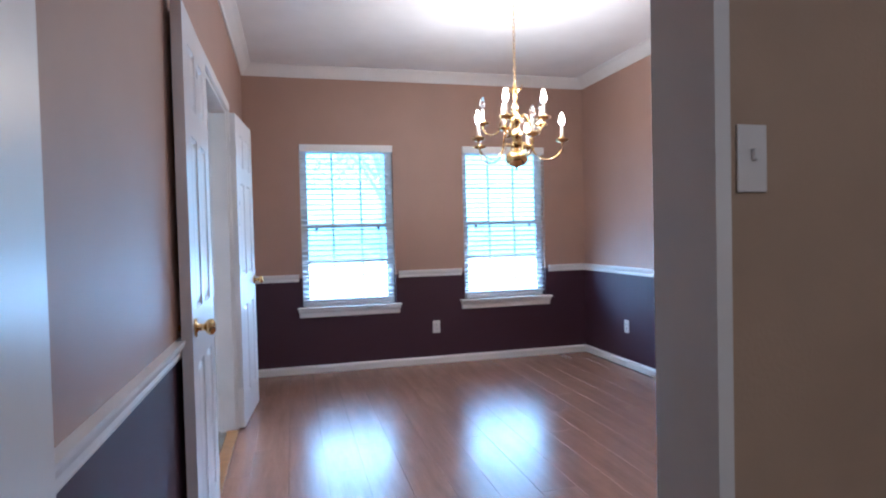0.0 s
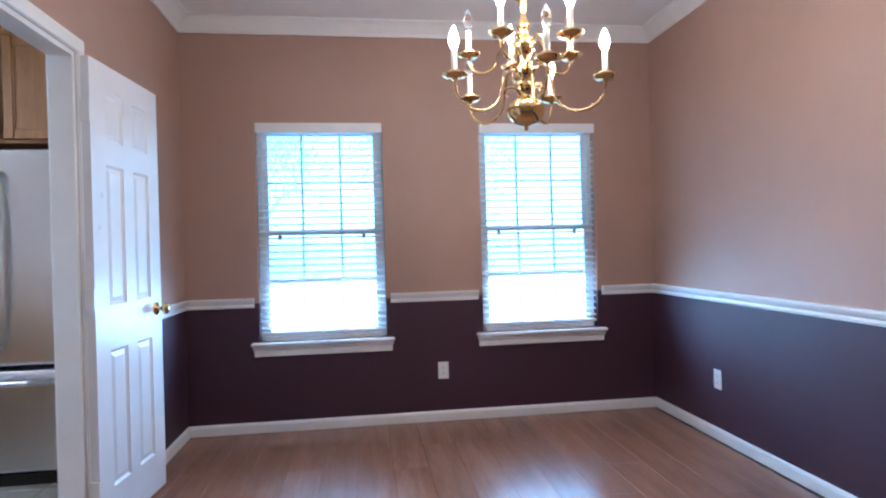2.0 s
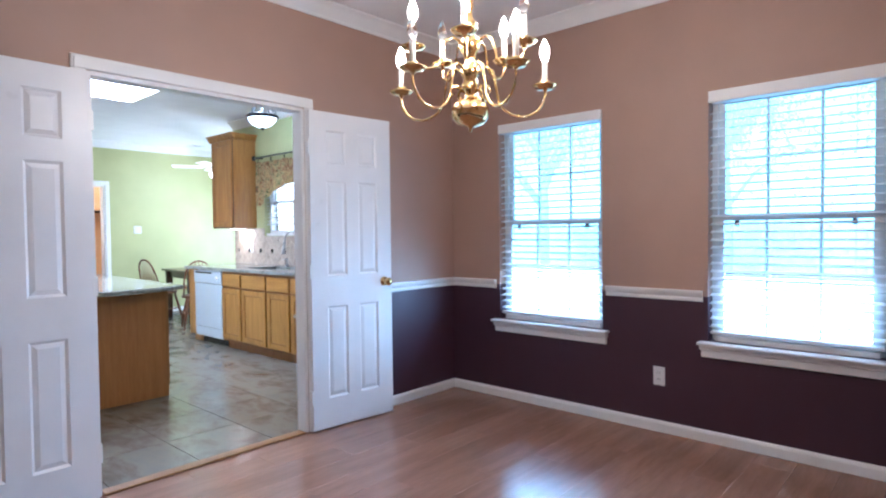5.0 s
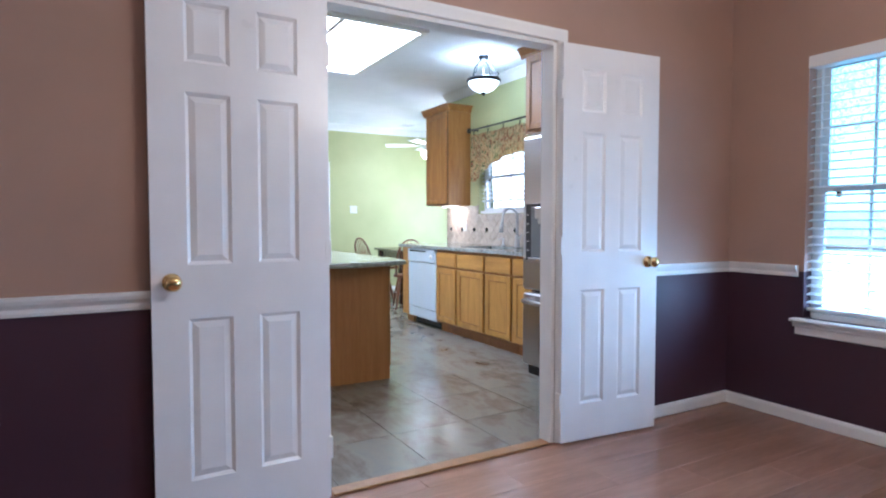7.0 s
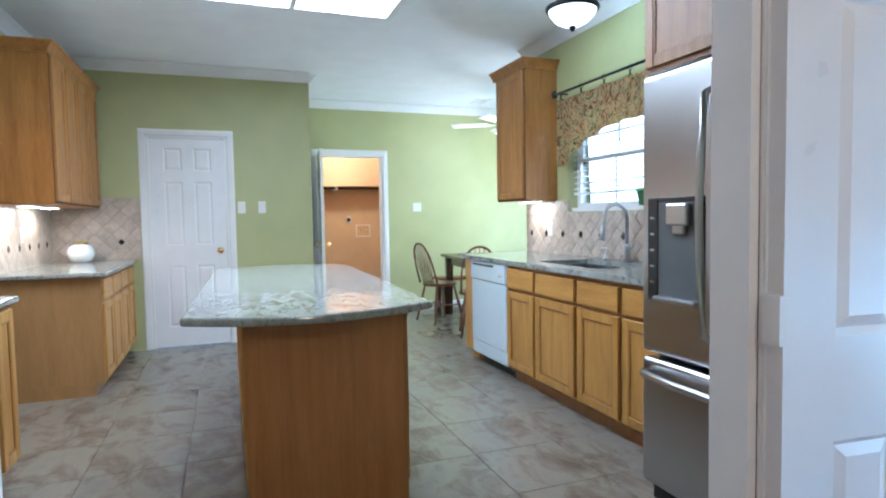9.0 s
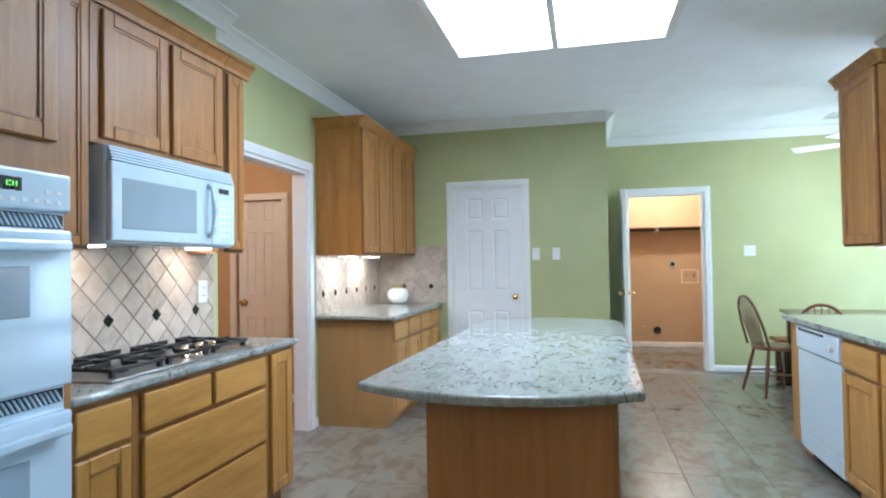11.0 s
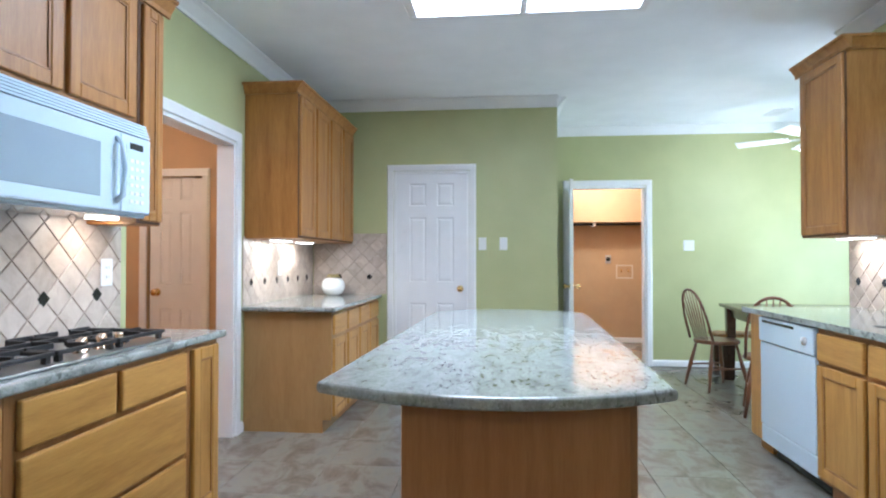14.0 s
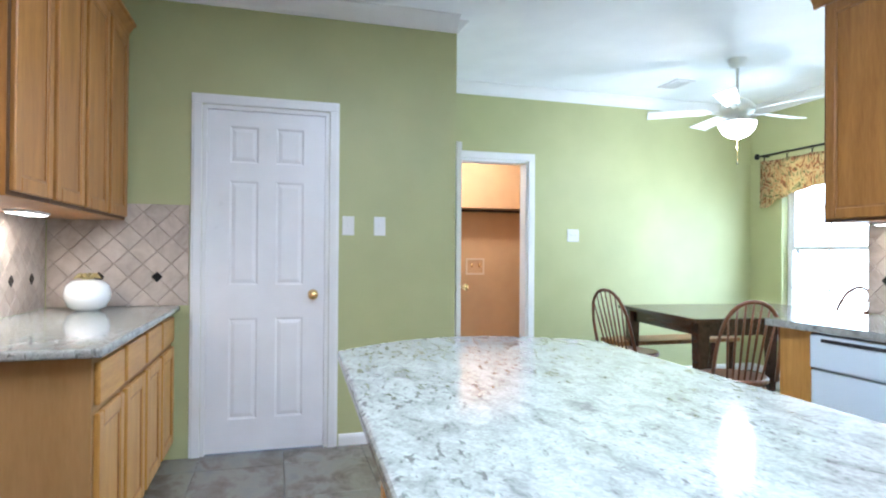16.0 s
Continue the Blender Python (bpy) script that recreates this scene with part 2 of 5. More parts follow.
# same maple for wall units, dimmed in colour against the ceiling panel's light
M_OAKU = wood("maple_upper_dimmed", (0.25, 0.098, 0.018), (0.40, 0.186, 0.040), (9, 9, 0.9), 2.2, 0.44, coat=0.03)
M_OAKF = wood("maple_frame", (0.22, 0.095, 0.025), (0.35, 0.165, 0.048), (9, 9, 0.9), 2.2, 0.44, coat=0.03)
M_OAKE = wood("maple_side_panel", (0.30, 0.170, 0.058), (0.38, 0.225, 0.085), (5, 5, 0.8), 2.2, 0.42, coat=0.05)
# near-dark brown: the shade in the door gaps, put into the colour
M_GAPSHADE = material("cabinet_gap_shade", (0.10, 0.042, 0.014), 0.6, vary=0.2, scale=9)
M_OAKD = wood("maple_end_panel", (0.33, 0.128, 0.033), (0.43, 0.19, 0.055), (10, 10, 0.8), 2.5, 0.42)
M_DARKWOOD = wood("dark_table_wood", (0.030, 0.014, 0.010), (0.075, 0.036, 0.024), (2, 9, 9), 3, 0.22)
M_CHAIR = wood("chair_wood", (0.10, 0.036, 0.016), (0.21, 0.082, 0.034), (6, 6, 1), 4, 0.32)
M_PLANK = wood("laminate_plank", (0.235, 0.112, 0.066), (0.33, 0.168, 0.105), (7, 0.7, 1), 2.0, 0.27, 0.05, 0.2)
M_GROUT = material("joint_filler", (0.20, 0.18, 0.15), 0.7, vary=0.3, scale=3)
M_SPLASHGROUT = material("pale_tile_grout", (0.36, 0.295, 0.235), 0.85, vary=0.1, scale=12)
M_PLANKGAP = material("plank_joint", (0.10, 0.05, 0.03), 0.7)
M_FLOORTILE = stone("slate_look_tile", [(0.30, (0.105, 0.090, 0.068)), (0.42, (0.165, 0.142, 0.110)), (0.53, (0.225, 0.203, 0.165)), (0.62, (0.205, 0.193, 0.165)), (0.74, (0.150, 0.146, 0.132))], 3.8, 0.24, (1, 1.5, 1), 0.5, 0.05, detail=8, bump=0.04)
M_GRANITE = granite()
M_SPLASH = stone("travertine_tile", [(0.3, (0.37, 0.30, 0.24)), (0.55, (0.51, 0.43, 0.36)), (0.75, (0.58, 0.51, 0.44))], 9, 0.35, (1, 1, 1), 0.8, 0.09, bump=0.25)
M_BLACK = material("black_diamond_tile", (0.012, 0.011, 0.012), 0.15, vary=0.2, scale=20)
M_STEEL = material("brushed_steel", (0.52, 0.52, 0.53), 0.30, 1.0, vary=0.015, scale=3, bump=0.05, bump_scale=300)
M_CHROME = material("polished_metal", (0.72, 0.72, 0.73), 0.10, 1.0)
M_BRASS = material("polished_brass", (0.83, 0.60, 0.27), 0.14, 1.0, vary=0.08, scale=20)
M_ENAMEL = material("white_enamel", (0.60, 0.70, 0.79), 0.14, vary=0.02, scale=3, coat=0.4)
M_DARKGLASS = material("oven_glass", (0.33, 0.39, 0.45), 0.06, vary=0.05)
M_NICHE = material("grey_niche_plastic", (0.13, 0.14, 0.15), 0.3, vary=0.1)
M_BOXRIM = material("cream_plastic", (0.66, 0.56, 0.42), 0.4, vary=0.04)
M_KNOB = material("warm_polished_knob", (0.78, 0.60, 0.46), 0.12, 1.0)
M_IRON = material("black_cast_iron", (0.012, 0.012, 0.013), 0.45, vary=0.2, scale=30, bump=0.2)
M_DARKPLASTIC = material("dark_plastic", (0.03, 0.032, 0.036), 0.25, vary=0.1)
M_PLATE = material("white_plastic", (0.78, 0.78, 0.78), 0.35, vary=0.02)
M_CERAMIC = material("white_ceramic", (0.80, 0.80, 0.78), 0.12, vary=0.03, coat=0.5)
M_STEM = material("gilded_leaf", (0.38, 0.30, 0.12), 0.4, 0.3, vary=0.2, scale=30)
M_POT = material("green_pot", (0.10, 0.30, 0.12), 0.3, vary=0.1)
M_BLIND = material("white_blind", (0.80, 0.82, 0.84), 0.45, vary=0.02)
M_PANEL = material("light_diffuser", (0.9, 0.9, 0.9), 0.5, emit=(0.99, 0.985, 0.98), power=13.8)
M_BOWL = material("frosted_bowl", (0.85, 0.88, 0.9), 0.3, emit=(0.85, 0.95, 1.0), power=3.0)
M_FANBOWL = material("fan_bowl", (0.9, 0.88, 0.82), 0.3, emit=(1.0, 0.92, 0.8), power=6.0)
M_FLAME = material("lit_bulb", (1, 0.9, 0.7), 0.2, emit=(1.0, 0.82, 0.6), power=22.0)
M_STRIP = material("lamp_lens", (1, 0.95, 0.85), 0.3, emit=(1.0, 0.86, 0.68), power=9.0)
M_DISPLAY = material("clock_digits", (0.1, 0.4, 0.05), 0.3, emit=(0.35, 0.9, 0.1), power=1.2)
M_GLASS = glass("window_glass")
M_CLEARBULB = glass("clear_bulb", (1, 0.98, 0.95), 0.02)
M_CANDLE = material("candle_sleeve", (0.80, 0.74, 0.64), 0.4)
M_LAWN = stone("lawn", [(0.3, (0.05, 0.10, 0.025)), (0.7, (0.12, 0.20, 0.05))], 6, 0.9)
M_PAVE = stone("concrete_drive", [(0.3, (0.55, 0.55, 0.53)), (0.7, (0.66, 0.66, 0.64))], 3, 0.9)
M_LEAF = material("leaf", (0.07, 0.13, 0.035), 0.5, vary=0.4, scale=3)
M_BARK = material("bark", (0.12, 0.085, 0.06), 0.9, vary=0.3, scale=8, bump=0.6, bump_scale=30)
M_FENCE = wood("fence_board", (0.30, 0.26, 0.21), (0.42, 0.37, 0.30), (8, 8, 1), 2, 0.8, 0.1)
M_ROD = material("dark_bronze", (0.02, 0.02, 0.022), 0.35, 0.6)


def palm_fabric():
    m = stone("palm_leaf_fabric", [(0.33, (0.045, 0.07, 0.024)), (0.40, (0.17, 0.18, 0.07)), (0.45, (0.56, 0.44, 0.23)), (0.53, (0.50, 0.34, 0.15)), (0.58, (0.27, 0.075, 0.04)), (0.66, (0.08, 0.11, 0.036))], 7.5, 0.85, (1.5, 1, 0.9), 3.2, detail=3, bump=0.0)
    return m


M_FABRIC = palm_fabric()


# ---- mesh helpers ----
def box(bm, x0, x1, y0, y1, z0, z1, bevel=0.0, segments=1):
    v = bmesh.ops.create_cube(bm, size=1.0)["verts"]
    c = Vector(((x0 + x1) / 2, (y0 + y1) / 2, (z0 + z1) / 2))
    s = Vector((abs(x1 - x0), abs(y1 - y0), abs(z1 - z0)))
    for q in v:
        q.co = Vector((q.co.x * s.x, q.co.y * s.y, q.co.z * s.z)) + c
    if bevel:
        edges = list({e for q in v for e in q.link_edges})
        bmesh.ops.bevel(bm, geom=edges, offset=min(bevel, min(s) * 0.45), segments=segments, affect="EDGES", profile=0.5)
    return bm


def boxes(*specs, bevel=0.0, segments=1):
    bm = bmesh.new()
    for s in specs:
        box(bm, *s, bevel=bevel, segments=segments)
    return bm


def lathe(profile, n=20, at=(0, 0, 0), bm=None):
    """A turned shape: profile of (radius, z)."""
    bm = bm or bmesh.new()
    rings = []
    for r, z in profile:
        if r < 1e-5:
            rings.append([bm.verts.new((at[0], at[1], at[2] + z))])
        else:
            rings.append([bm.verts.new((at[0] + r * math.cos(2 * math.pi * k / n), at[1] + r * math.sin(2 * math.pi * k / n), at[2] + z)) for k in range(n)])
    for a, b in zip(rings, rings[1:]):
        for k in range(n):
            q = [a[k % len(a)], a[(k + 1) % len(a)], b[(k + 1) % len(b)], b[k % len(b)]]
            f = []
            for v in q:
                if v not in f:
                    f.append(v)
            if len(f) > 2:
                bm.faces.new(f)
    for f in bm.faces:
        f.smooth = True
    bmesh.ops.recalc_face_normals(bm, faces=bm.faces)
    return bm


def tube(points, radius, n=8, bm=None, radii=None):
    """A round bar along points."""
    bm = bm or bmesh.new()
    pts = [Vector(p) for p in points]
    rings = []
    for i, p in enumerate(pts):
        d = (pts[min(i + 1, len(pts) - 1)] - pts[max(i - 1, 0)]).normalized()
        up = Vector((0, 0, 1)) if abs(d.z) < 0.95 else Vector((1, 0, 0))
        a = d.cross(up).normalized()
        b = d.cross(a).normalized()
        r = radii[i] if radii else radius
        rings.append([bm.verts.new(p + r * (math.cos(2 * math.pi * k / n) * a + math.sin(2 * math.pi * k / n) * b)) for k in range(n)])
    for a, b in zip(rings, rings[1:]):
        for k in range(n):
            bm.faces.new((a[k], a[(k + 1) % n], b[(k + 1) % n], b[k])).smooth = True
    bm.faces.new(rings[0][::-1])
    bm.faces.new(rings[-1])
    bmesh.ops.recalc_face_normals(bm, faces=bm.faces)
    return bm


def prism(outline, z0, z1, bevel=0.0, segments=2):
    """A plate with the given outline in x, y."""
    bm = bmesh.new()
    low = [bm.verts.new((x, y, z0)) for x, y in outline]
    top = [bm.verts.new((x, y, z1)) for x, y in outline]
    n = len(outline)
    bm.faces.new(low[::-1])
    bm.faces.new(top)
    for k in range(n):
        bm.faces.new((low[k], low[(k + 1) % n], top[(k + 1) % n], top[k]))
    bmesh.ops.recalc_face_normals(bm, faces=bm.faces)
    if bevel:
        e = [e for e in bm.edges if abs(e.verts[0].co.z - e.verts[1].co.z) < 1e-6]
        bmesh.ops.bevel(bm, geom=e, offset=bevel, segments=segments, affect="EDGES", profile=0.5)
    return bm


def mesh_of(name, bm, mat):
    me = bpy.data.meshes.new(name)
    bm.normal_update()
    bm.to_mesh(me)
    bm.free()
    me.materials.append(mat)
    return me


def part(name, bm, mat, parent, label=""):
    ob = new(name, mesh_of(name, bm, mat))
    ob.parent = parent
    return tagged(ob, label)


def thing(name, at, label, category, group="", turn=0.0):
    e = new(name)
    e.empty_display_size = 0.1
    e.matrix_basis = pose(*at, 0, 0, turn)
    return tagged(e, label, category, group)


def single(name, bm, mat, label, category, group=""):
    return tagged(new(name, mesh_of(name, bm, mat)), label, category, group)


def structure(name, bm, mat, label=""):
    return tagged(new(name, mesh_of(name, bm, mat)), label, name.split("_")[0], kind="structure")


def wall_run(name, axis, c0, c1, a0, a1, z1, holes, mat, label):
    """A wall across c0..c1, along a0..a1, with openings (from, to, bottom, top)."""
    bm = bmesh.new()

    def seg(u0, u1, w0, w1):
        if u1 - u0 > 1e-4 and w1 - w0 > 1e-4:
            box(bm, *((c0, c1, u0, u1) if axis == "y" else (u0, u1, c0, c1)), w0, w1)

    at = a0
    for h0, h1, b, t in sorted(holes):
        seg(at, h0, 0, z1)
        seg(h0, h1, 0, b)
        seg(h0, h1, t, z1)
        at = h1
    seg(at, a1, 0, z1)
    bmesh.ops.remove_doubles(bm, verts=bm.verts, dist=1e-4)
    return structure(name, bm, mat, label)


def moulding(bm, p0, p1, out, profile):
    """A profile of (out, z) drawn from p0 to p1; out is the way off the wall."""
    o = Vector((*out, 0))
    a = [bm.verts.new(Vector((*p0, 0)) + o * u + Vector((0, 0, z))) for u, z in profile]
    b = [bm.verts.new(Vector((*p1, 0)) + o * u + Vector((0, 0, z))) for u, z in profile]
    n = len(profile)
    for k in range(n):
        bm.faces.new((a[k], a[(k + 1) % n], b[(k + 1) % n], b[k]))
    bm.faces.new(a)
    bm.faces.new(b[::-1])
    bmesh.ops.recalc_face_normals(bm, faces=bm.faces)


H = 2.70
HD = 2.735
CROWN = [(0, H - 0.095), (0.012, H - 0.095), (0.02, H - 0.078), (0.035, H - 0.06), (0.06, H - 0.03), (0.075, H - 0.018), (0.085, H - 0.012), (0.085, H - 0.001), (0, H - 0.001)]
CROWN_D = [(u, z + HD - H) for u, z in CROWN]
BASE = [(0, 0.002), (0.013, 0.002), (0.013, 0.052), (0.009, 0.064), (0.004, 0.072), (0, 0.072)]
RAIL = [(0, 0.830), (0.010, 0.830), (0.014, 0.842), (0.012, 0.855), (0.024, 0.870), (0.030, 0.884), (0.030, 0.895), (0, 0.895)]


def trim_set(name, runs, profile, label):
    for p0, p1, out in runs:
        bm = bmesh.new()
        moulding(bm, p0, p1, out, profile)
        structure(name, bm, M_TRIM, label)


def casing(name, axis, c, out, a0, a1, z1, w=0.068):
    """Door casing on the wall face c, round the opening a0..a1 up to z1: two stepped legs and a head."""
    bm = bmesh.new()
    for d0, d1, inset in ((0.0, 0.012, 0.0), (0.011, 0.019, 0.012)):
        lo, hi = sorted((c + out * d0, c + out * d1))
        for u0, u1, w0, w1 in ((a0 - w + inset, a0 - 0.004, 0.0, z1 + 0.004), (a1 + 0.004, a1 + w - inset, 0.0, z1 + 0.004), (a0 - w + inset, a1 + w - inset, z1 + 0.004, z1 + w - inset)):
            box(bm, *((lo, hi, u0, u1) if axis == "y" else (u0, u1, lo, hi)), w0, w1, bevel=0.003)
    return structure(name, bm, M_TRIM, "white painted moulded door casing")


def jamb(name, axis, c0, c1, a0, a1, z1, t=0.02):
    """Lining of an opening."""
    bm = bmesh.new()
    for u0, u1, w0, w1 in ((a0 - 0.003, a0 + t, 0, z1), (a1 - t, a1 + 0.003, 0, z1), (a0 + t, a1 - t, z1 - t, z1 + 0.003)):
        box(bm, *((c0, c1, u0, u1) if axis == "y" else (u0, u1, c0, c1)), w0, w1)
    return structure(name, bm, M_TRIM, "white painted door jamb")


def six_panel(name, at, turn, w, knob_at=True, h=2.03, label="", hinge_side=0):
    """A six-panel door leaf from its hinge edge (x = 0) to x = w, thickness about y = 0."""
    t = 0.035
    d = tagged(new(name), label, "door", kind="structure")
    d.matrix_basis = pose(*at, 0, 0, turn)
    st, mid = 0.185 * w, 0.15 * w
    cols = [(st, (w - mid) / 2), ((w + mid) / 2, w - st)]
    rows = [(0.20, 0.79), (0.985, 1.595), (1.70, 1.915)]
    bm = bmesh.new()
    xs = [0, st, (w - mid) / 2, (w + mid) / 2, w - st, w]
    box(bm, 0, st, -t / 2, t / 2, 0.01, h)
    box(bm, w - st, w, -t / 2, t / 2, 0.01, h)
    for z0, z1 in ((0.01, 0.20), (0.79, 0.985), (1.595, 1.70), (1.915, h)):
        box(bm, st, w - st, -t / 2, t / 2, z0, z1)
    for z0, z1 in rows:
        box(bm, xs[2], xs[3], -t / 2, t / 2, z0, z1)
    part("leaf_frame", bm, M_DOOR, d)
    for x0, x1 in cols:
        for z0, z1 in rows:
            bm = bmesh.new()
            box(bm, x0, x1, -0.006, 0.006, z0, z1)
            for s in (-1, 1):
                # sloped raised field
                m = 0.012
                k = 0.034
                v = [bm.verts.new((x, s * y, z)) for x, y, z in (
                    (x0, t / 2 - 0.002, z0), (x1, t / 2 - 0.002, z0), (x1, t / 2 - 0.002, z1), (x0, t / 2 - 0.002, z1),
                    (x0 + m, 0.0075, z0 + m), (x1 - m, 0.0075, z0 + m), (x1 - m, 0.0075, z1 - m), (x0 + m, 0.0075, z1 - m),
                    (x0 + k, 0.0145, z0 + k), (x1 - k, 0.0145, z0 + k), (x1 - k, 0.0145, z1 - k), (x0 + k, 0.0145, z1 - k))]
                for r in (0, 4):
                    for q in range(4):
                        bm.faces.new((v[r + q], v[r + (q + 1) % 4], v[r + 4 + (q + 1) % 4], v[r + 4 + q]))
                bm.faces.new(v[8:12])
            bmesh.ops.recalc_face_normals(bm, faces=bm.faces)
            part("door_panel", bm, M_DOOR, d)
    if knob_at:
        for s in (-1, 1):
            kb = lathe([(0, 0), (0.032, 0), (0.032, 0.005), (0.013, 0.008), (0.011, 0.03), (0.02, 0.036), (0.028, 0.046), (0.028, 0.056), (0.018, 0.066), (0, 0.068)], 16)
            bmesh.ops.rotate(kb, verts=kb.verts, cent=(0, 0, 0), matrix=Matrix.Rotation(radians(-90 * s), 3, "X"))
            bmesh.ops.translate(kb, verts=kb.verts, vec=(w - 0.065, s * t / 2, 0.925))
            part("door_knob", kb, M_BRASS, d, "polished brass knob")
    for z in (0.22, 1.02, 1.8):
        part("hinge", boxes((-0.012, 0.012, -t / 2 - 0.004, t / 2 + 0.001, z - 0.045, z + 0.045)), M_TRIM, d)
    return d


# ---- structure: dining room and entry ----
XW, XE, YN, YS = 0.425, 3.67, 5.405, 0.80
W1, W2 = (0.89, 1.73), (2.40, 3.24)
SILL, HEAD = 0.60, 2.05
wall_run("wall_dining_north", "x", YN, YN + 0.16, XW - 0.06, XE + 0.12, HD, [(*W1, SILL, HEAD), (*W2, SILL, HEAD)], M_DINING, "tan wall over plum wainscot, with two windows")
wall_run("wall_dining_east", "y", XE, XE + 0.12, YS - 0.14, YN, HD, [], M_DINING, "tan wall over plum wainscot paint")
wall_run("wall_dining_west", "y", XW - 0.06, XW, YS, YN, HD, [(2.775, 3.985, 0, 2.04)], M_DINING, "tan and plum wall with a double door opening")
wall_run("wall_dining_south", "x", YS - 0.06, YS, XW - 0.06, XE, HD, [(0.515, 1.35, 0, 2.10)], M_DINING, "tan and plum wall with a doorway")
wall_run("wall_entry_north", "x", YS - 0.13, YS - 0.06, -0.6, 3.0, H, [(0.515, 1.35, 0, 2.10)], M_HALL, "beige entry wall with a doorway")
wall_run("wall_entry_west", "y", -0.7, -0.6, -2.6, YS - 0.06, H, [], M_HALL, "plain beige entry wall")
wall_run("wall_entry_east", "y", 3.0, 3.1, -2.6, YS - 0.14, H, [], M_HALL, "plain beige entry wall")
wall_run("wall_entry_south", "x", -2.7, -2.6, -0.7, 3.1, H, [], M_HALL, "plain beige entry wall")
structure("ceiling_dining", boxes((XW - 0.06, XE + 0.12, YS - 0.06, YN + 0.16, HD, HD + 0.1)), M_CEIL, "white textured ceiling")
structure("ceiling_entry", boxes((-0.7, 3.1, -2.7, YS - 0.06, H, H + 0.034)), M_CEIL, "white textured ceiling")
structure("floor_entry", boxes((-0.7, 3.1, -2.7, YS - 0.06, -0.1, 0.0)), M_FLOORTILE, "stone tile entry floor")
floor_dining = structure("floor_dining", boxes((XW - 0.055, XE + 0.05, YS - 0.06, YN + 0.05, -0.1, -0.012)), M_PLANKGAP, "reddish brown laminate plank floor")
trim_set("trim_crown", [((XW, YN), (XE, YN), (0, -1)), ((XW, YS), (XW, YN), (1, 0)), ((XE, YS), (XE, YN), (-1, 0)), ((XW, YS), (XE, YS), (0, 1))], CROWN_D, "white crown moulding")
trim_set("baseboard", [((XW, YN), (XE, YN), (0, -1)), ((XW, YS), (XW, 2.705), (1, 0)), ((XW, 4.045), (XW, YN), (1, 0)), ((XE, YS), (XE, YN), (-1, 0)), ((1.352, YS), (XE, YS), (0, 1))], BASE, "white painted baseboard")
trim_set("trim_chair_rail", [((XW, YN), (W1[0] - 0.03, YN), (0, -1)), ((W1[1] + 0.03, YN), (W2[0] - 0.03, YN), (0, -1)), ((W2[1] + 0.03, YN), (XE, YN), (0, -1)), ((XW, YS), (XW, 2.705), (1, 0)), ((XW, 4.045), (XW, YN), (1, 0)), ((XE, YS), (XE, YN), (-1, 0)), ((1.352, YS), (XE, YS), (0, 1))], RAIL, "white moulded chair rail")
casing("trim_doorway", "y", XW, 1, 2.775, 3.985, 2.04)
casing("trim_doorway", "y", 0.335, -1, 2.775, 3.985, 2.04)
jamb("trim_jamb", "y", 0.334, XW + 0.001, 2.775, 3.985, 2.04, 0.018)
jamb("trim_jamb", "x", YS - 0.132, YS + 0.001, 0.515, 1.35, 2.10)
structure("trim_threshold", boxes((0.375, 0.445, 2.80, 3.95, 0.001, 0.012), bevel=0.004), M_OAKF, "wooden threshold strip")
six_panel("door_1", (0.449, 2.775, 0), -89, 0.64, label="white six-panel door leaf folded open against the wall")
six_panel("door_2", (0.462, 3.99, 0), 85, 0.63, label="white six-panel door leaf folded open against the wall")


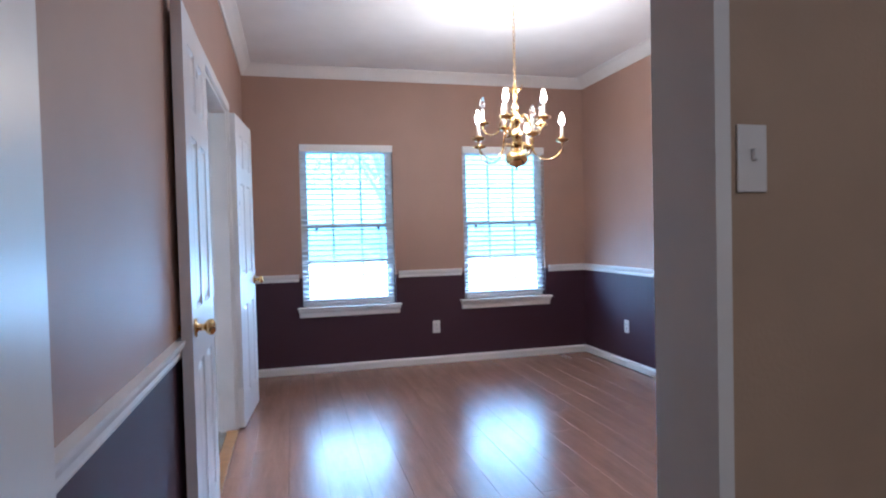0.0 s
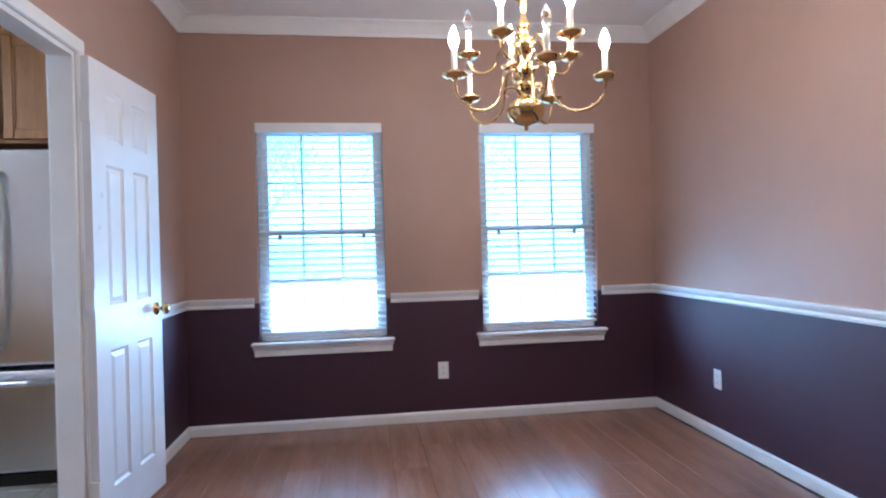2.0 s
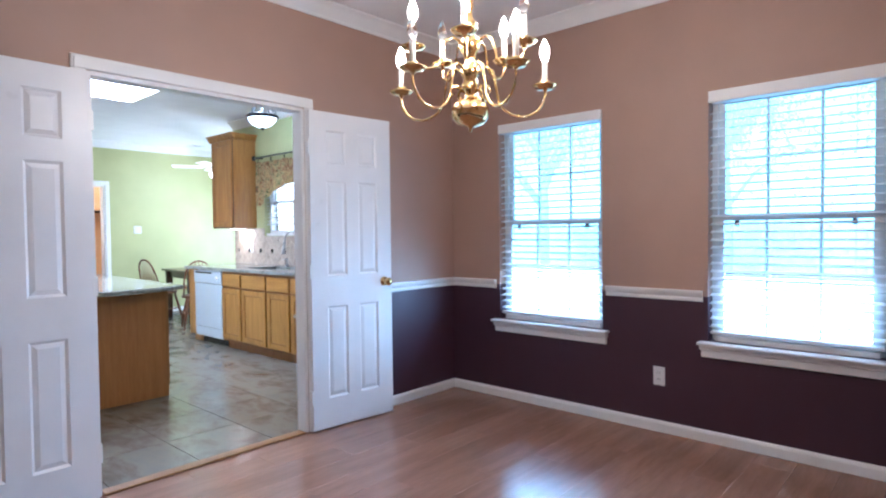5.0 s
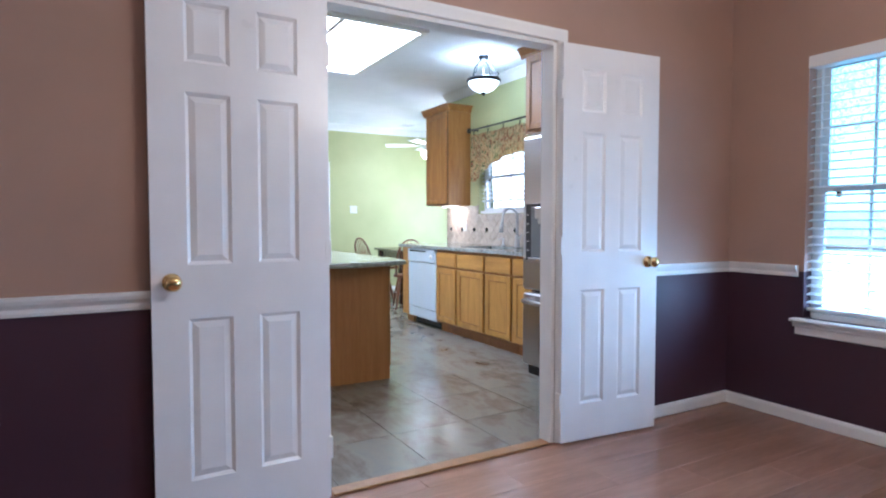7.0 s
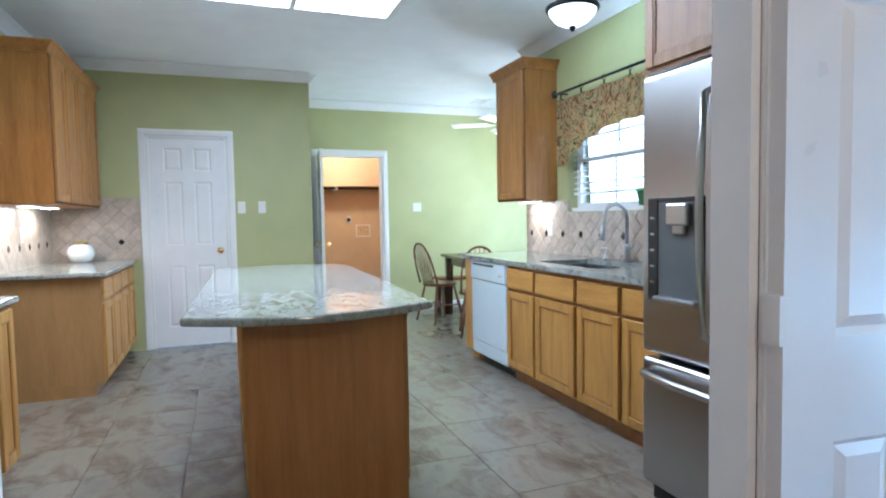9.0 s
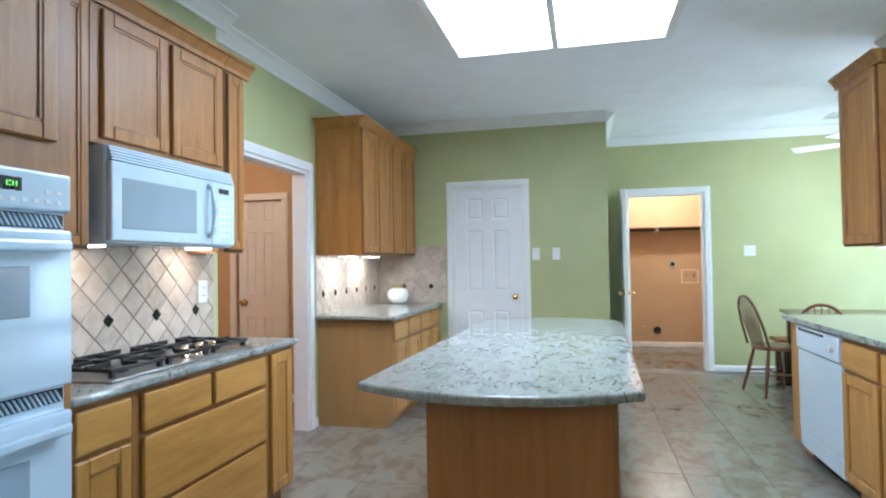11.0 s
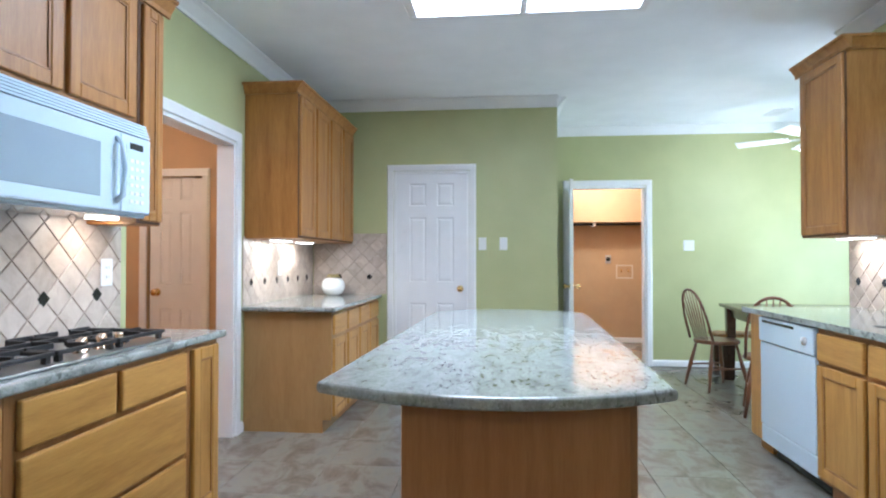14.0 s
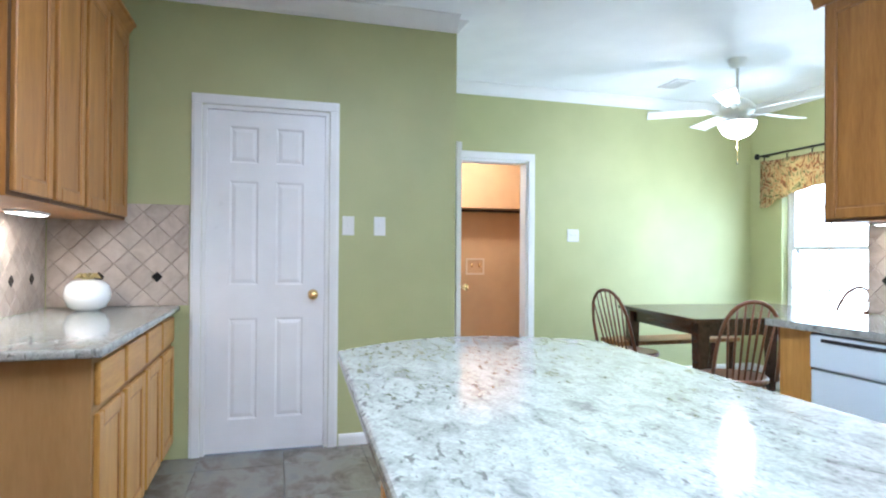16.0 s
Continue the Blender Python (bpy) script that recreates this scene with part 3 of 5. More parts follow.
def window(name, axis_x0, axis_x1, y, z0, z1, depth, stool=True, cols=3):
    """Double-hung window in a wall that faces south at y, with sashes, muntins and panes."""
    w = tagged(new(name), "white double-hung window with divided panes", "window", kind="structure")
    yo = y + depth - 0.06
    fr = 0.03
    part("window_frame", boxes((axis_x0 - 0.004, axis_x0 + fr, y + 0.074, y + depth, z0, z1), (axis_x1 - fr, axis_x1 + 0.004, y + 0.074, y + depth, z0, z1), (axis_x0 + fr, axis_x1 - fr, y + 0.074, y + depth, z1 - fr, z1 + 0.003), (axis_x0 + fr, axis_x1 - fr, y + 0.03, y + depth, z0 - 0.003, z0 + fr)), M_TRIM, w)
    zm = (z0 + z1) / 2
    for k, (a, b) in enumerate(((z0 + fr, zm + 0.015), (zm - 0.015, z1 - fr))):
        ys = yo - 0.02 + 0.025 * k
        s = 0.035
        x0, x1 = axis_x0 + fr, axis_x1 - fr
        sash = part("sash", boxes((x0, x0 + s, ys, ys + 0.022, a, b), (x1 - s, x1, ys, ys + 0.022, a, b), (x0 + s, x1 - s, ys, ys + 0.022, a, a + s), (x0 + s, x1 - s, ys, ys + 0.022, b - s, b)), M_TRIM, w)
        for c in range(1, cols):
            xm = x0 + (x1 - x0) * c / cols
            part("muntin", boxes((xm - 0.008, xm + 0.008, ys + 0.004, ys + 0.018, a + s, b - s)), M_TRIM, sash)
        zc = (a + b) / 2
        part("muntin", boxes((x0 + s, x1 - s, ys + 0.005, ys + 0.017, zc - 0.008, zc + 0.008)), M_TRIM, sash)
        pane = part("pane", boxes((x0 + s, x1 - s, ys + 0.009, ys + 0.012, a + s, b - s)), M_GLASS, sash)
        pane.visible_shadow = False
    for xk in (axis_x0 + 0.14, axis_x1 - 0.14):
        part("sash_lock", boxes((xk - 0.012, xk + 0.012, yo - 0.04, yo - 0.018, zm - 0.05, zm - 0.02), bevel=0.004), M_ROD, w)
    if stool:
        part("window_sill", boxes((axis_x0 - 0.05, axis_x1 + 0.05, y - 0.06, y + 0.03, z0 - 0.022, z0 - 0.002), bevel=0.007, segments=2), M_TRIM, w)
        part("apron", boxes((axis_x0 - 0.035, axis_x1 + 0.035, y - 0.022, y - 0.001, z0 - 0.095, z0 - 0.023), (axis_x0 - 0.042, axis_x1 + 0.042, y - 0.036, y - 0.001, z0 - 0.05, z0 - 0.023), bevel=0.005), M_TRIM, w)
    return w


def blind(x0, x1, y, z0, z1, bottom, label):
    """Horizontal blind with open slats, from the head rail at z1 to its bottom rail."""
    b = thing("window_blind", ((x0 + x1) / 2, y, z0), label, "blind", "window blinds")
    w = (x1 - x0) / 2
    part("head_rail", boxes((-w, w, -0.03, 0.03, z1 - z0 - 0.055, z1 - z0 - 0.002), bevel=0.004), M_BLIND, b)
    part("bottom_rail", boxes((-w, w, -0.024, 0.024, bottom - z0, bottom - z0 + 0.02), bevel=0.004), M_BLIND, b)
    me = None
    z = bottom + 0.05
    while z < z1 - 0.07:
        if me is None:
            bm = bmesh.new()
            rows = [[bm.verts.new((sx * w, u, 0.004 - 7 * u * u + 0.22 * u)) for u in (-0.024, -0.008, 0.008, 0.024)] for sx in (-1, 1)]
            under = [[bm.verts.new((sx * w, u, 0.0015 - 7 * u * u + 0.22 * u)) for u in (-0.024, -0.008, 0.008, 0.024)] for sx in (-1, 1)]
            for g in (rows, under):
                for k in range(3):
                    bm.faces.new((g[0][k], g[0][k + 1], g[1][k + 1], g[1][k]))
            for k in (0, 3):
                bm.faces.new((rows[0][k], rows[1][k], under[1][k], under[0][k]))
            bmesh.ops.recalc_face_normals(bm, faces=bm.faces)
            me = mesh_of("slat", bm, M_BLIND)
        s = new("slat", me)
        s.parent = b
        s.location = (0, 0, z - z0)
        z += 0.046
    for u in (-0.7, 0.7):
        part("lift_cord", tube([(u * w, -0.027, bottom - z0 + 0.01), (u * w, -0.027, z1 - z0 - 0.05)], 0.0012, 5), M_BLIND, b)
    return b


window("window_1", *W1, YN, SILL, HEAD, 0.15)
window("window_2", *W2, YN, SILL, HEAD, 0.15)
blind(W1[0] + 0.006, W1[1] - 0.006, YN + 0.040, SILL, HEAD - 0.005, SILL + 0.04, "white horizontal blind with open slats in the dining window")
blind(W2[0] + 0.006, W2[1] - 0.006, YN + 0.040, SILL, HEAD - 0.005, SILL + 0.04, "white horizontal blind with open slats in the dining window")
for u0, u1 in (W1, W2):
    structure("trim_blind_valance", boxes((u0 + 0.002, u1 - 0.002, YN - 0.016, YN + 0.006, HEAD - 0.062, HEAD + 0.004), bevel=0.004), M_TRIM, "white blind valance board")

# ---- structure: kitchen, nook, laundry, back hall ----
XK, YKS, YKN, XP, XF, YNK, XNE, YP = 0.335, 1.60, 5.68, -4.925, -6.27, 7.53, -3.56, 3.915
SW = (-2.85, -1.35, 1.24, 2.05)
NW = (-5.88, -4.55, 0.45, 2.05)
wall_run("wall_kitchen_east", "y", XK, XK + 0.029, YKS - 0.12, YKN + 0.14, H, [(2.775, 3.985, 0, 2.04)], M_GREEN, "sage green kitchen wall")
wall_run("wall_kitchen_south", "x", YKS - 0.12, YKS, XP - 0.12, XK, H, [(-3.29, -2.10, 0, 2.0)], M_GREEN, "sage green wall with an opening to a hall")
wall_run("wall_kitchen_north", "x", YKN, YKN + 0.14, XNE, XK, H, [(SW[0], SW[1], SW[2], SW[3])], M_GREEN, "sage green wall with a window over the sink")
wall_run("wall_pantry", "y", XP - 0.12, XP, YKS, YP, H, [(2.39, 3.105, 0, 2.03)], M_GREEN, "sage green wall with a pantry door")
wall_run("wall_nook_south", "x", YP - 0.12, YP, XF, XP - 0.12, H, [], M_GREEN, "sage green return wall")
wall_run("wall_nook_west", "y", XF - 0.12, XF, YP - 0.12, YNK + 0.14, H, [(4.17, 5.02, 0, 2.03)], M_GREEN, "sage green wall with a laundry doorway")
wall_run("wall_nook_north", "x", YNK, YNK + 0.14, XF, XNE + 0.12, H, [(NW[0], NW[1], NW[2], NW[3])], M_GREEN, "sage green wall with a nook window")
wall_run("wall_nook_east", "y", XNE, XNE + 0.12, YKN + 0.14, YNK, H, [], M_GREEN, "sage green nook wall")
wall_run("wall_laundry_west", "y", -8.25, -8.15, 3.4, 6.0, H, [], M_ORANGE, "tan laundry wall")
wall_run("wall_laundry_south", "x", 3.4, 3.5, -8.15, XF - 0.12, H, [], M_ORANGE, "tan laundry wall")
wall_run("wall_laundry_north", "x", 5.9, 6.0, -8.15, XF - 0.12, H, [], M_ORANGE, "tan laundry wall")
wall_run("wall_laundry_east", "y", XF - 0.124, XF - 0.12, 3.5, 5.9, H, [(4.17, 5.02, 0, 2.03)], M_ORANGE, "tan laundry wall")
wall_run("wall_hall_south", "x", -0.75, -0.65, -5.4, -0.62, H, [], M_ORANGE, "tan back hall wall")
wall_run("wall_hall_east", "y", -1.75, -1.65, -0.65, YKS - 0.12, H, [], M_ORANGE, "tan back hall wall")
wall_run("wall_hall_west", "y", -4.2, -4.1, -0.65, YKS - 0.12, H, [(0.45, 0.93, 0, 1.89)], M_ORANGE, "tan back hall wall with a door")
structure("ceiling_kitchen", boxes((XP - 0.12, XK + 0.029, YKS - 0.12, YKN + 0.14, H, H + 0.1), (XF - 0.12, XP - 0.12, YP - 0.12, YKN + 0.14, H, H + 0.1), (XF - 0.12, XNE + 0.12, YKN + 0.14, YNK + 0.14, H, H + 0.1)), M_CEIL, "white textured ceiling")
structure("ceiling_laundry", boxes((-8.25, XF - 0.12, 3.4, 6.0, H, H + 0.1)), M_CEIL, "white ceiling")
structure("ceiling_hall", boxes((-5.4, -1.65, -0.75, YKS - 0.12, H - 0.2, H)), M_CEIL, "white ceiling")
floor_kitchen = structure("floor_kitchen", boxes((XP - 0.12, XK + 0.035, YKS - 0.12, YKN, -0.1, -0.008), (XF - 0.12, XP - 0.12, YP - 0.12, YKN, -0.1, -0.008), (XF - 0.12, XNE, YKN, YNK, -0.1, -0.008)), M_GROUT, "mottled slate-look tile floor")
structure("floor_laundry", boxes((-8.25, XF - 0.12, 3.4, 6.0, -0.1, -0.002)), M_FLOORTILE, "slate-look tile floor")
structure("floor_hall", boxes((-5.4, -1.65, -0.75, YKS - 0.12, -0.1, -0.002)), M_OAKD, "brown wooden hall floor")
YC, XC = 1.72, -1.96
structure("wall_cooking", boxes((XC, XK - 0.002, YKS + 0.001, YC, 0, H - 0.001)), M_GREEN, "sage green cooking wall standing forward of the hall opening")
trim_set("trim_crown", [((XC, YKS), (XP, YKS), (0, 1)), ((XK, YC), (XC - 0.085, YC), (0, 1)), ((XC, YKS), (XC, YC), (-1, 0)), ((XP, YKS), (XP, YP), (1, 0)), ((XP, YP), (XF, YP), (0, 1)), ((XF, YP), (XF, YNK), (1, 0)), ((XF, YNK), (XNE, YNK), (0, -1)), ((XNE, YKN), (XK, YKN), (0, -1)), ((XNE, YKN), (XNE, YNK), (-1, 0)), ((XK, YKS), (XK, YKN), (-1, 0))], CROWN, "white crown moulding")
trim_set("baseboard", [((XP, 3.175), (XP, YP), (1, 0)), ((XP, YP), (XF, YP), (0, 1)), ((XF, YP), (XF, 4.10), (1, 0)), ((XF, 5.09), (XF, YNK), (1, 0)), ((XF, YNK), (XNE, YNK), (0, -1)), ((-3.36, YKS), (-3.415, YKS), (0, 1)), ((-8.15, 3.5), (-8.15, 5.9), (1, 0)), ((-4.1, -0.65), (-4.1, 0.38), (1, 0)), ((-4.1, 1.0), (-4.1, 1.48), (1, 0))], BASE, "white painted baseboard")
casing("trim_doorway", "x", YKS, 1, -3.29, -2.10, 2.0, 0.075)
jamb("trim_jamb", "x", YKS - 0.121, YKS + 0.001, -3.29, -2.10, 2.0)
casing("trim_doorway", "y", XP, 1, 2.39, 3.105, 2.03, 0.062)
jamb("trim_jamb", "y", XP - 0.121, XP + 0.001, 2.39, 3.105, 2.03)
casing("trim_doorway", "y", XF, 1, 4.17, 5.02, 2.03)
jamb("trim_jamb", "y", XF - 0.126, XF + 0.001, 4.17, 5.02, 2.03)
casing("trim_doorway", "y", -4.1, 1, 0.45, 0.93, 1.89)
six_panel("door_3", (XP - 0.022, 2.412, 0), 90, 0.67, h=2.005, label="closed white six-panel pantry door with a brass knob")
six_panel("door_4", (XF + 0.03, 4.185, 0), -6, 0.80, h=2.01, label="white six-panel laundry door standing open")
six_panel("door_5", (-4.14, 0.92, 0), -90, 0.46, h=1.88, label="closed six-panel door in the back hall")
window("window_3", SW[0], SW[1], YKN, SW[2], SW[3], 0.14, stool=False)
window("window_4", NW[0], NW[1], YNK, NW[2], NW[3], 0.14)
blind(SW[0] + 0.035, SW[1] - 0.035, YKN + 0.04, SW[2], SW[3] - 0.03, SW[2] + 0.13, "white horizontal blind in the sink window")
structure("trim_window_ledge", boxes((SW[0] + 0.03, SW[1] - 0.03, YKN + 0.002, YKN + 0.06, SW[2] + 0.004, SW[2] + 0.03)), M_TRIM, "white window ledge")


# ---- cabinets ----
def cabinet_door(parent, x0, x1, z0, z1, y, out, mat=None, name="cabinet_door"):
    """Framed door with a recessed field, on a front at y that faces out (+1 or -1)."""
    mat = mat or M_OAK
    t, s = 0.02, 0.052
    s = min(s, (x1 - x0) * 0.3)
    f0, f1 = sorted((y, y + out * t))
    bm = bmesh.new()
    box(bm, x0, x0 + s, f0, f1, z0, z1, bevel=0.004)
    box(bm, x1 - s, x1, f0, f1, z0, z1, bevel=0.004)
    box(bm, x0 + s, x1 - s, f0, f1, z0, z0 + s, bevel=0.004)
    box(bm, x0 + s, x1 - s, f0, f1, z1 - s, z1, bevel=0.004)
    d = part(name, bm, mat, parent)
    g0, g1 = sorted((y, y + out * 0.011))
    part("recessed_field", boxes((x0 + s, x1 - s, g0, g1, z0 + s, z1 - s)), mat, d)
    b0, b1 = sorted((y + out * 0.010, y + out * 0.016))
    q = 0.008
    part("bead", boxes((x0 + s, x0 + s + q, b0, b1, z0 + s, z1 - s), (x1 - s - q, x1 - s, b0, b1, z0 + s, z1 - s), (x0 + s, x1 - s, b0, b1, z0 + s, z0 + s + q), (x0 + s, x1 - s, b0, b1, z1 - s - q, z1 - s)), M_OAKF, d)
    return d


def drawer_front(parent, x0, x1, z0, z1, y, out, mat=None):
    f0, f1 = sorted((y, y + out * 0.02))
    return part("drawer_front", boxes((x0, x1, f0, f1, z0, z1), bevel=0.007, segments=2), mat or M_OAKH, parent)


def base_cabinet(x0, x1, yb, yf, top, label, layout, group, side=None, toe=0.09, body_top=None):
    """A base unit from the wall yb to its front yf; layout: list of (kind, x0, x1, z0, z1)."""
    out = 1 if yf > yb else -1
    c = thing("base_cabinet", ((x0 + x1) / 2, (yb + yf) / 2, 0), label, "cabinet", group)
    cx, cy = (x0 + x1) / 2, (yb + yf) / 2
    lo, hi = sorted((yb, yf))
    part("body", boxes((x0 - cx, x1 - cx, lo - cy, hi - cy, toe, body_top or top)), side or M_OAKF, c)
    if body_top:
        g0, g1 = sorted((yf - cy, yf - cy - out * 0.02))
        part("face_frame", boxes((x0 - cx, x1 - cx, g0, g1, body_top, top)), M_OAKF, c)
    t0, t1 = sorted((yb - cy, yf - cy - out * 0.06))
    part("toe_kick", boxes((x0 - cx + 0.002, x1 - cx - 0.002, t0, t1, 0.0, toe)), side or M_OAKD, c)
    for kind, a, b, z0, z1 in layout:
        if kind == "door":
            cabinet_door(c, a - cx, b - cx, z0, z1, yf - cy, out)
        else:
            drawer_front(c, a - cx, b - cx, z0, z1, yf - cy, out)
    return c


def upper_cabinet(x0, x1, yb, yf, z0, z1, label, doors, group, crown_sides=(True, True), crown=True):
    """A wall unit with framed doors (x0, x1, z0, z1) and a crown on top."""
    out = 1 if yf > yb else -1
    cx, cy = (x0 + x1) / 2, (yb + yf) / 2
    c = thing("wall_cabinet", (cx, cy, z0), label, "cabinet", group)
    lo, hi = sorted((yb, yf))
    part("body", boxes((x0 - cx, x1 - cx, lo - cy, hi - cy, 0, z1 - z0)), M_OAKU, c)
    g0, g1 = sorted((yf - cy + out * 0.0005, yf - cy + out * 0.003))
    # behind single doors this sheet is darkened to paint the shadow gaps
    part("face_frame", boxes((x0 - cx + 0.003, x1 - cx - 0.003, g0, g1, 0.004, z1 - z0 - 0.04)), M_GAPSHADE if len(doors) == 1 else M_OAKF, c)
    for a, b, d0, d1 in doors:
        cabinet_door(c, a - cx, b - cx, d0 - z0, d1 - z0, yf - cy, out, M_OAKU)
    if crown:
        h = z1 - z0
        prof = [(0, h - 0.035), (0.012, h - 0.035), (0.016, h - 0.015), (0.04, h + 0.022), (0.052, h + 0.028), (0.052, h + 0.04), (0, h + 0.04)]
        l, r = (0.052 if crown_sides[0] else 0), (0.052 if crown_sides[1] else 0)
        bm = bmesh.new()
        moulding(bm, (x0 - cx - l, yf - cy), (x1 - cx + r, yf - cy), (0, out), prof)
        if crown_sides[0]:
            moulding(bm, (x0 - cx, yb - cy), (x0 - cx, yf - cy), (-1, 0), prof)
        if crown_sides[1]:
            moulding(bm, (x1 - cx, yb - cy), (x1 - cx, yf - cy), (1, 0), prof)
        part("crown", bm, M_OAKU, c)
    return c


def granite_top(x0, x1, y0, y1, z, label, t=0.032, hole=None):
    if hole:
        hx0, hx1, hy0, hy1 = hole
        bm = boxes((x0, hx0, y0, y1, z - t, z), (hx1, x1, y0, y1, z - t, z), (hx0, hx1, y0, hy0, z - t, z), (hx0, hx1, hy1, y1, z - t, z))
        bmesh.ops.remove_doubles(bm, verts=bm.verts, dist=1e-5)
    else:
        bm = boxes((x0, x1, y0, y1, z - t, z), bevel=0.011, segments=3)
    return single("worktop", bm, M_GRANITE, label, "worktop")


# island
ZI = 0.872
island = thing("kitchen_island", (-2.15, 3.45, 0), "wooden kitchen island body with oak end panels on the tile floor", "island")
part("body", boxes((-1.0, 1.0, -0.31, 0.31, 0.09, ZI - 0.032)), M_OAKD, island)
part("plinth", boxes((-0.97, 0.985, -0.30, 0.26, 0.0, 0.09)), M_OAKD, island)
part("end_panel", boxes((1.0, 1.016, -0.325, 0.325, 0.0, ZI - 0.034), bevel=0.002), M_OAKD, island)
part("corner_post", boxes((0.98, 1.018, 0.311, 0.332, 0.095, ZI - 0.033), bevel=0.003), M_OAKF, island)
for k in range(4):
    cabinet_door(island, -0.96 + k * 0.48, -0.52 + k * 0.48, 0.12, 0.66, 0.31, 1)
    drawer_front(island, -0.96 + k * 0.48, -0.52 + k * 0.48, 0.68, 0.82, 0.31, 1)
for k in range(4):
    cabinet_door(island, -0.96 + k * 0.48, -0.52 + k * 0.48, 0.12, 0.82, -0.31, -1)
curve = []
for k in range(13):
    u = k / 12
    curve.append((-1.03 + 0.15 * (1 - (2 * u - 1) ** 2), 2.91 + 0.95 * u))
far = []
for k in range(13):
    u = k / 12
    far.append((-3.17 - 0.22 * (1 - (2 * u - 1) ** 2), 3.92 - 0.93 * u))
single("island_worktop", prism(curve + far, ZI - 0.034, ZI, 0.012, 3), M_GRANITE, "pale veined granite top with bowed ends on the island", "worktop")

# cooking wall
ZC = 0.875
YF = 2.10
oven_cab = thing("oven_cabinet", (-0.195, 1.88, 0), "tall maple oven cabinet with a door over two ovens", "cabinet")
part("body", boxes((-0.42, 0.49, -0.155, 0.25, 0.09, 2.30)), M_OAKF, oven_cab)
part("toe_kick", boxes((-0.41, 0.49, -0.155, 0.20, 0, 0.09)), M_OAKD, oven_cab)
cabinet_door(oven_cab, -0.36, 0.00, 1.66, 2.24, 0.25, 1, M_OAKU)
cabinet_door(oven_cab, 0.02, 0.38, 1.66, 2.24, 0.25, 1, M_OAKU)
bm = bmesh.new()
moulding(bm, (-0.47, 0.25), (0.49, 0.25), (0, 1), [(0, 2.265), (0.012, 2.265), (0.016, 2.285), (0.04, 2.322), (0.052, 2.328), (0.052, 2.34), (0, 2.34)])
part("crown", bm, M_OAKU, oven_cab)
oven = thing("double_oven", (-0.205, 2.135, 0.16), "white built-in double wall oven with pale glass windows", "oven")
part("housing", boxes((-0.375, 0.385, -0.03, 0.012, 0.0, 1.405), bevel=0.006), M_ENAMEL, oven)
part("control_panel", boxes((-0.368, 0.375, 0.010, 0.045, 1.285, 1.40), bevel=0.010, segments=3), M_ENAMEL, oven)
part("display", boxes((-0.205, -0.12, 0.0445, 0.0465, 1.335, 1.372), bevel=0.0008), M_DARKPLASTIC, oven)
part("clock_digits", boxes((-0.190, -0.187, 0.046, 0.0475, 1.347, 1.361), (-0.180, -0.177, 0.046, 0.0475, 1.347, 1.361), (-0.173, -0.166, 0.046, 0.0475, 1.347, 1.350), (-0.173, -0.166, 0.046, 0.0475, 1.358, 1.361), (-0.162, -0.159, 0.046, 0.0475, 1.347, 1.361)), M_DISPLAY, oven)
for i in range(7):
    for j in range(2):
        if i in (2, 3) and j == 1:
            continue
        part("button", boxes((-0.33 + i * 0.036, -0.312 + i * 0.036, 0.044, 0.0465, 1.305 + j * 0.028, 1.318 + j * 0.028), bevel=0.001), M_PLATE, oven)
part("control_knob", lathe([(0.022, 0), (0.020, 0.012), (0.016, 0.02), (0, 0.021)], 18), M_PLATE, oven).matrix_basis = pose(0.02, 0.045, 1.345, -90)
for z0, z1 in ((0.775, 1.232), (0.10, 0.70)):
    d = part("oven_door", boxes((-0.365, 0.37, 0.010, 0.05, z0, z1), bevel=0.008, segments=2), M_ENAMEL, oven)
    part("door_window", boxes((-0.225, 0.225, 0.0485, 0.0515, z1 - 0.245, z1 - 0.105), bevel=0.0012), M_DARKGLASS, d)
    hb = boxes((-0.335, 0.345, 0.066, 0.086, z1 - 0.064, z1 - 0.030), (-0.335, -0.295, 0.046, 0.072, z1 - 0.060, z1 - 0.034), (0.305, 0.345, 0.046, 0.072, z1 - 0.060, z1 - 0.034), bevel=0.009, segments=2)
    part("handle", hb, M_ENAMEL, d)
for z in (1.238, 0.722):
    vent = part("vent_grille", boxes((-0.365, 0.37, 0.008, 0.014, z, z + 0.042)), M_DARKPLASTIC, oven)
    bm = bmesh.new()
    for i in range(44):
        x = -0.36 + i * 0.0164
        box(bm, x, x + 0.006, 0.012, 0.020, z + 0.003, z + 0.039)
    for v in bm.verts:
        v.co.x += (v.co.z - z) * 0.6
    part("vent_bar", bm, M_ENAMEL, vent)

base_cabinet(-0.90, -0.618, YC + 0.004, YF, ZC - 0.034, "honey maple base cabinet with one drawer and door", [("drawer", -0.88, -0.645, 0.68, 0.82), ("door", -0.88, -0.645, 0.11, 0.66)], "cooking wall base cabinets")
base_cabinet(-1.80, -0.902, YC + 0.004, YF, ZC - 0.034, "honey maple drawer base under the cooktop", [("drawer", -1.335, -0.94, 0.68, 0.82), ("drawer", -1.775, -1.365, 0.68, 0.82), ("drawer", -1.775, -0.94, 0.405, 0.66), ("drawer", -1.775, -0.94, 0.11, 0.385)], "cooking wall base cabinets")
base_cabinet(-2.06, -1.802, YC + 0.004, YF, ZC - 0.034, "narrow honey maple base cabinet with a full-height door", [("door", -2.045, -1.835, 0.11, 0.82)], "cooking wall base cabinets")
granite_top(-2.095, -0.618, YC + 0.004, YF + 0.035, ZC, "speckled granite worktop holding the gas cooktop")
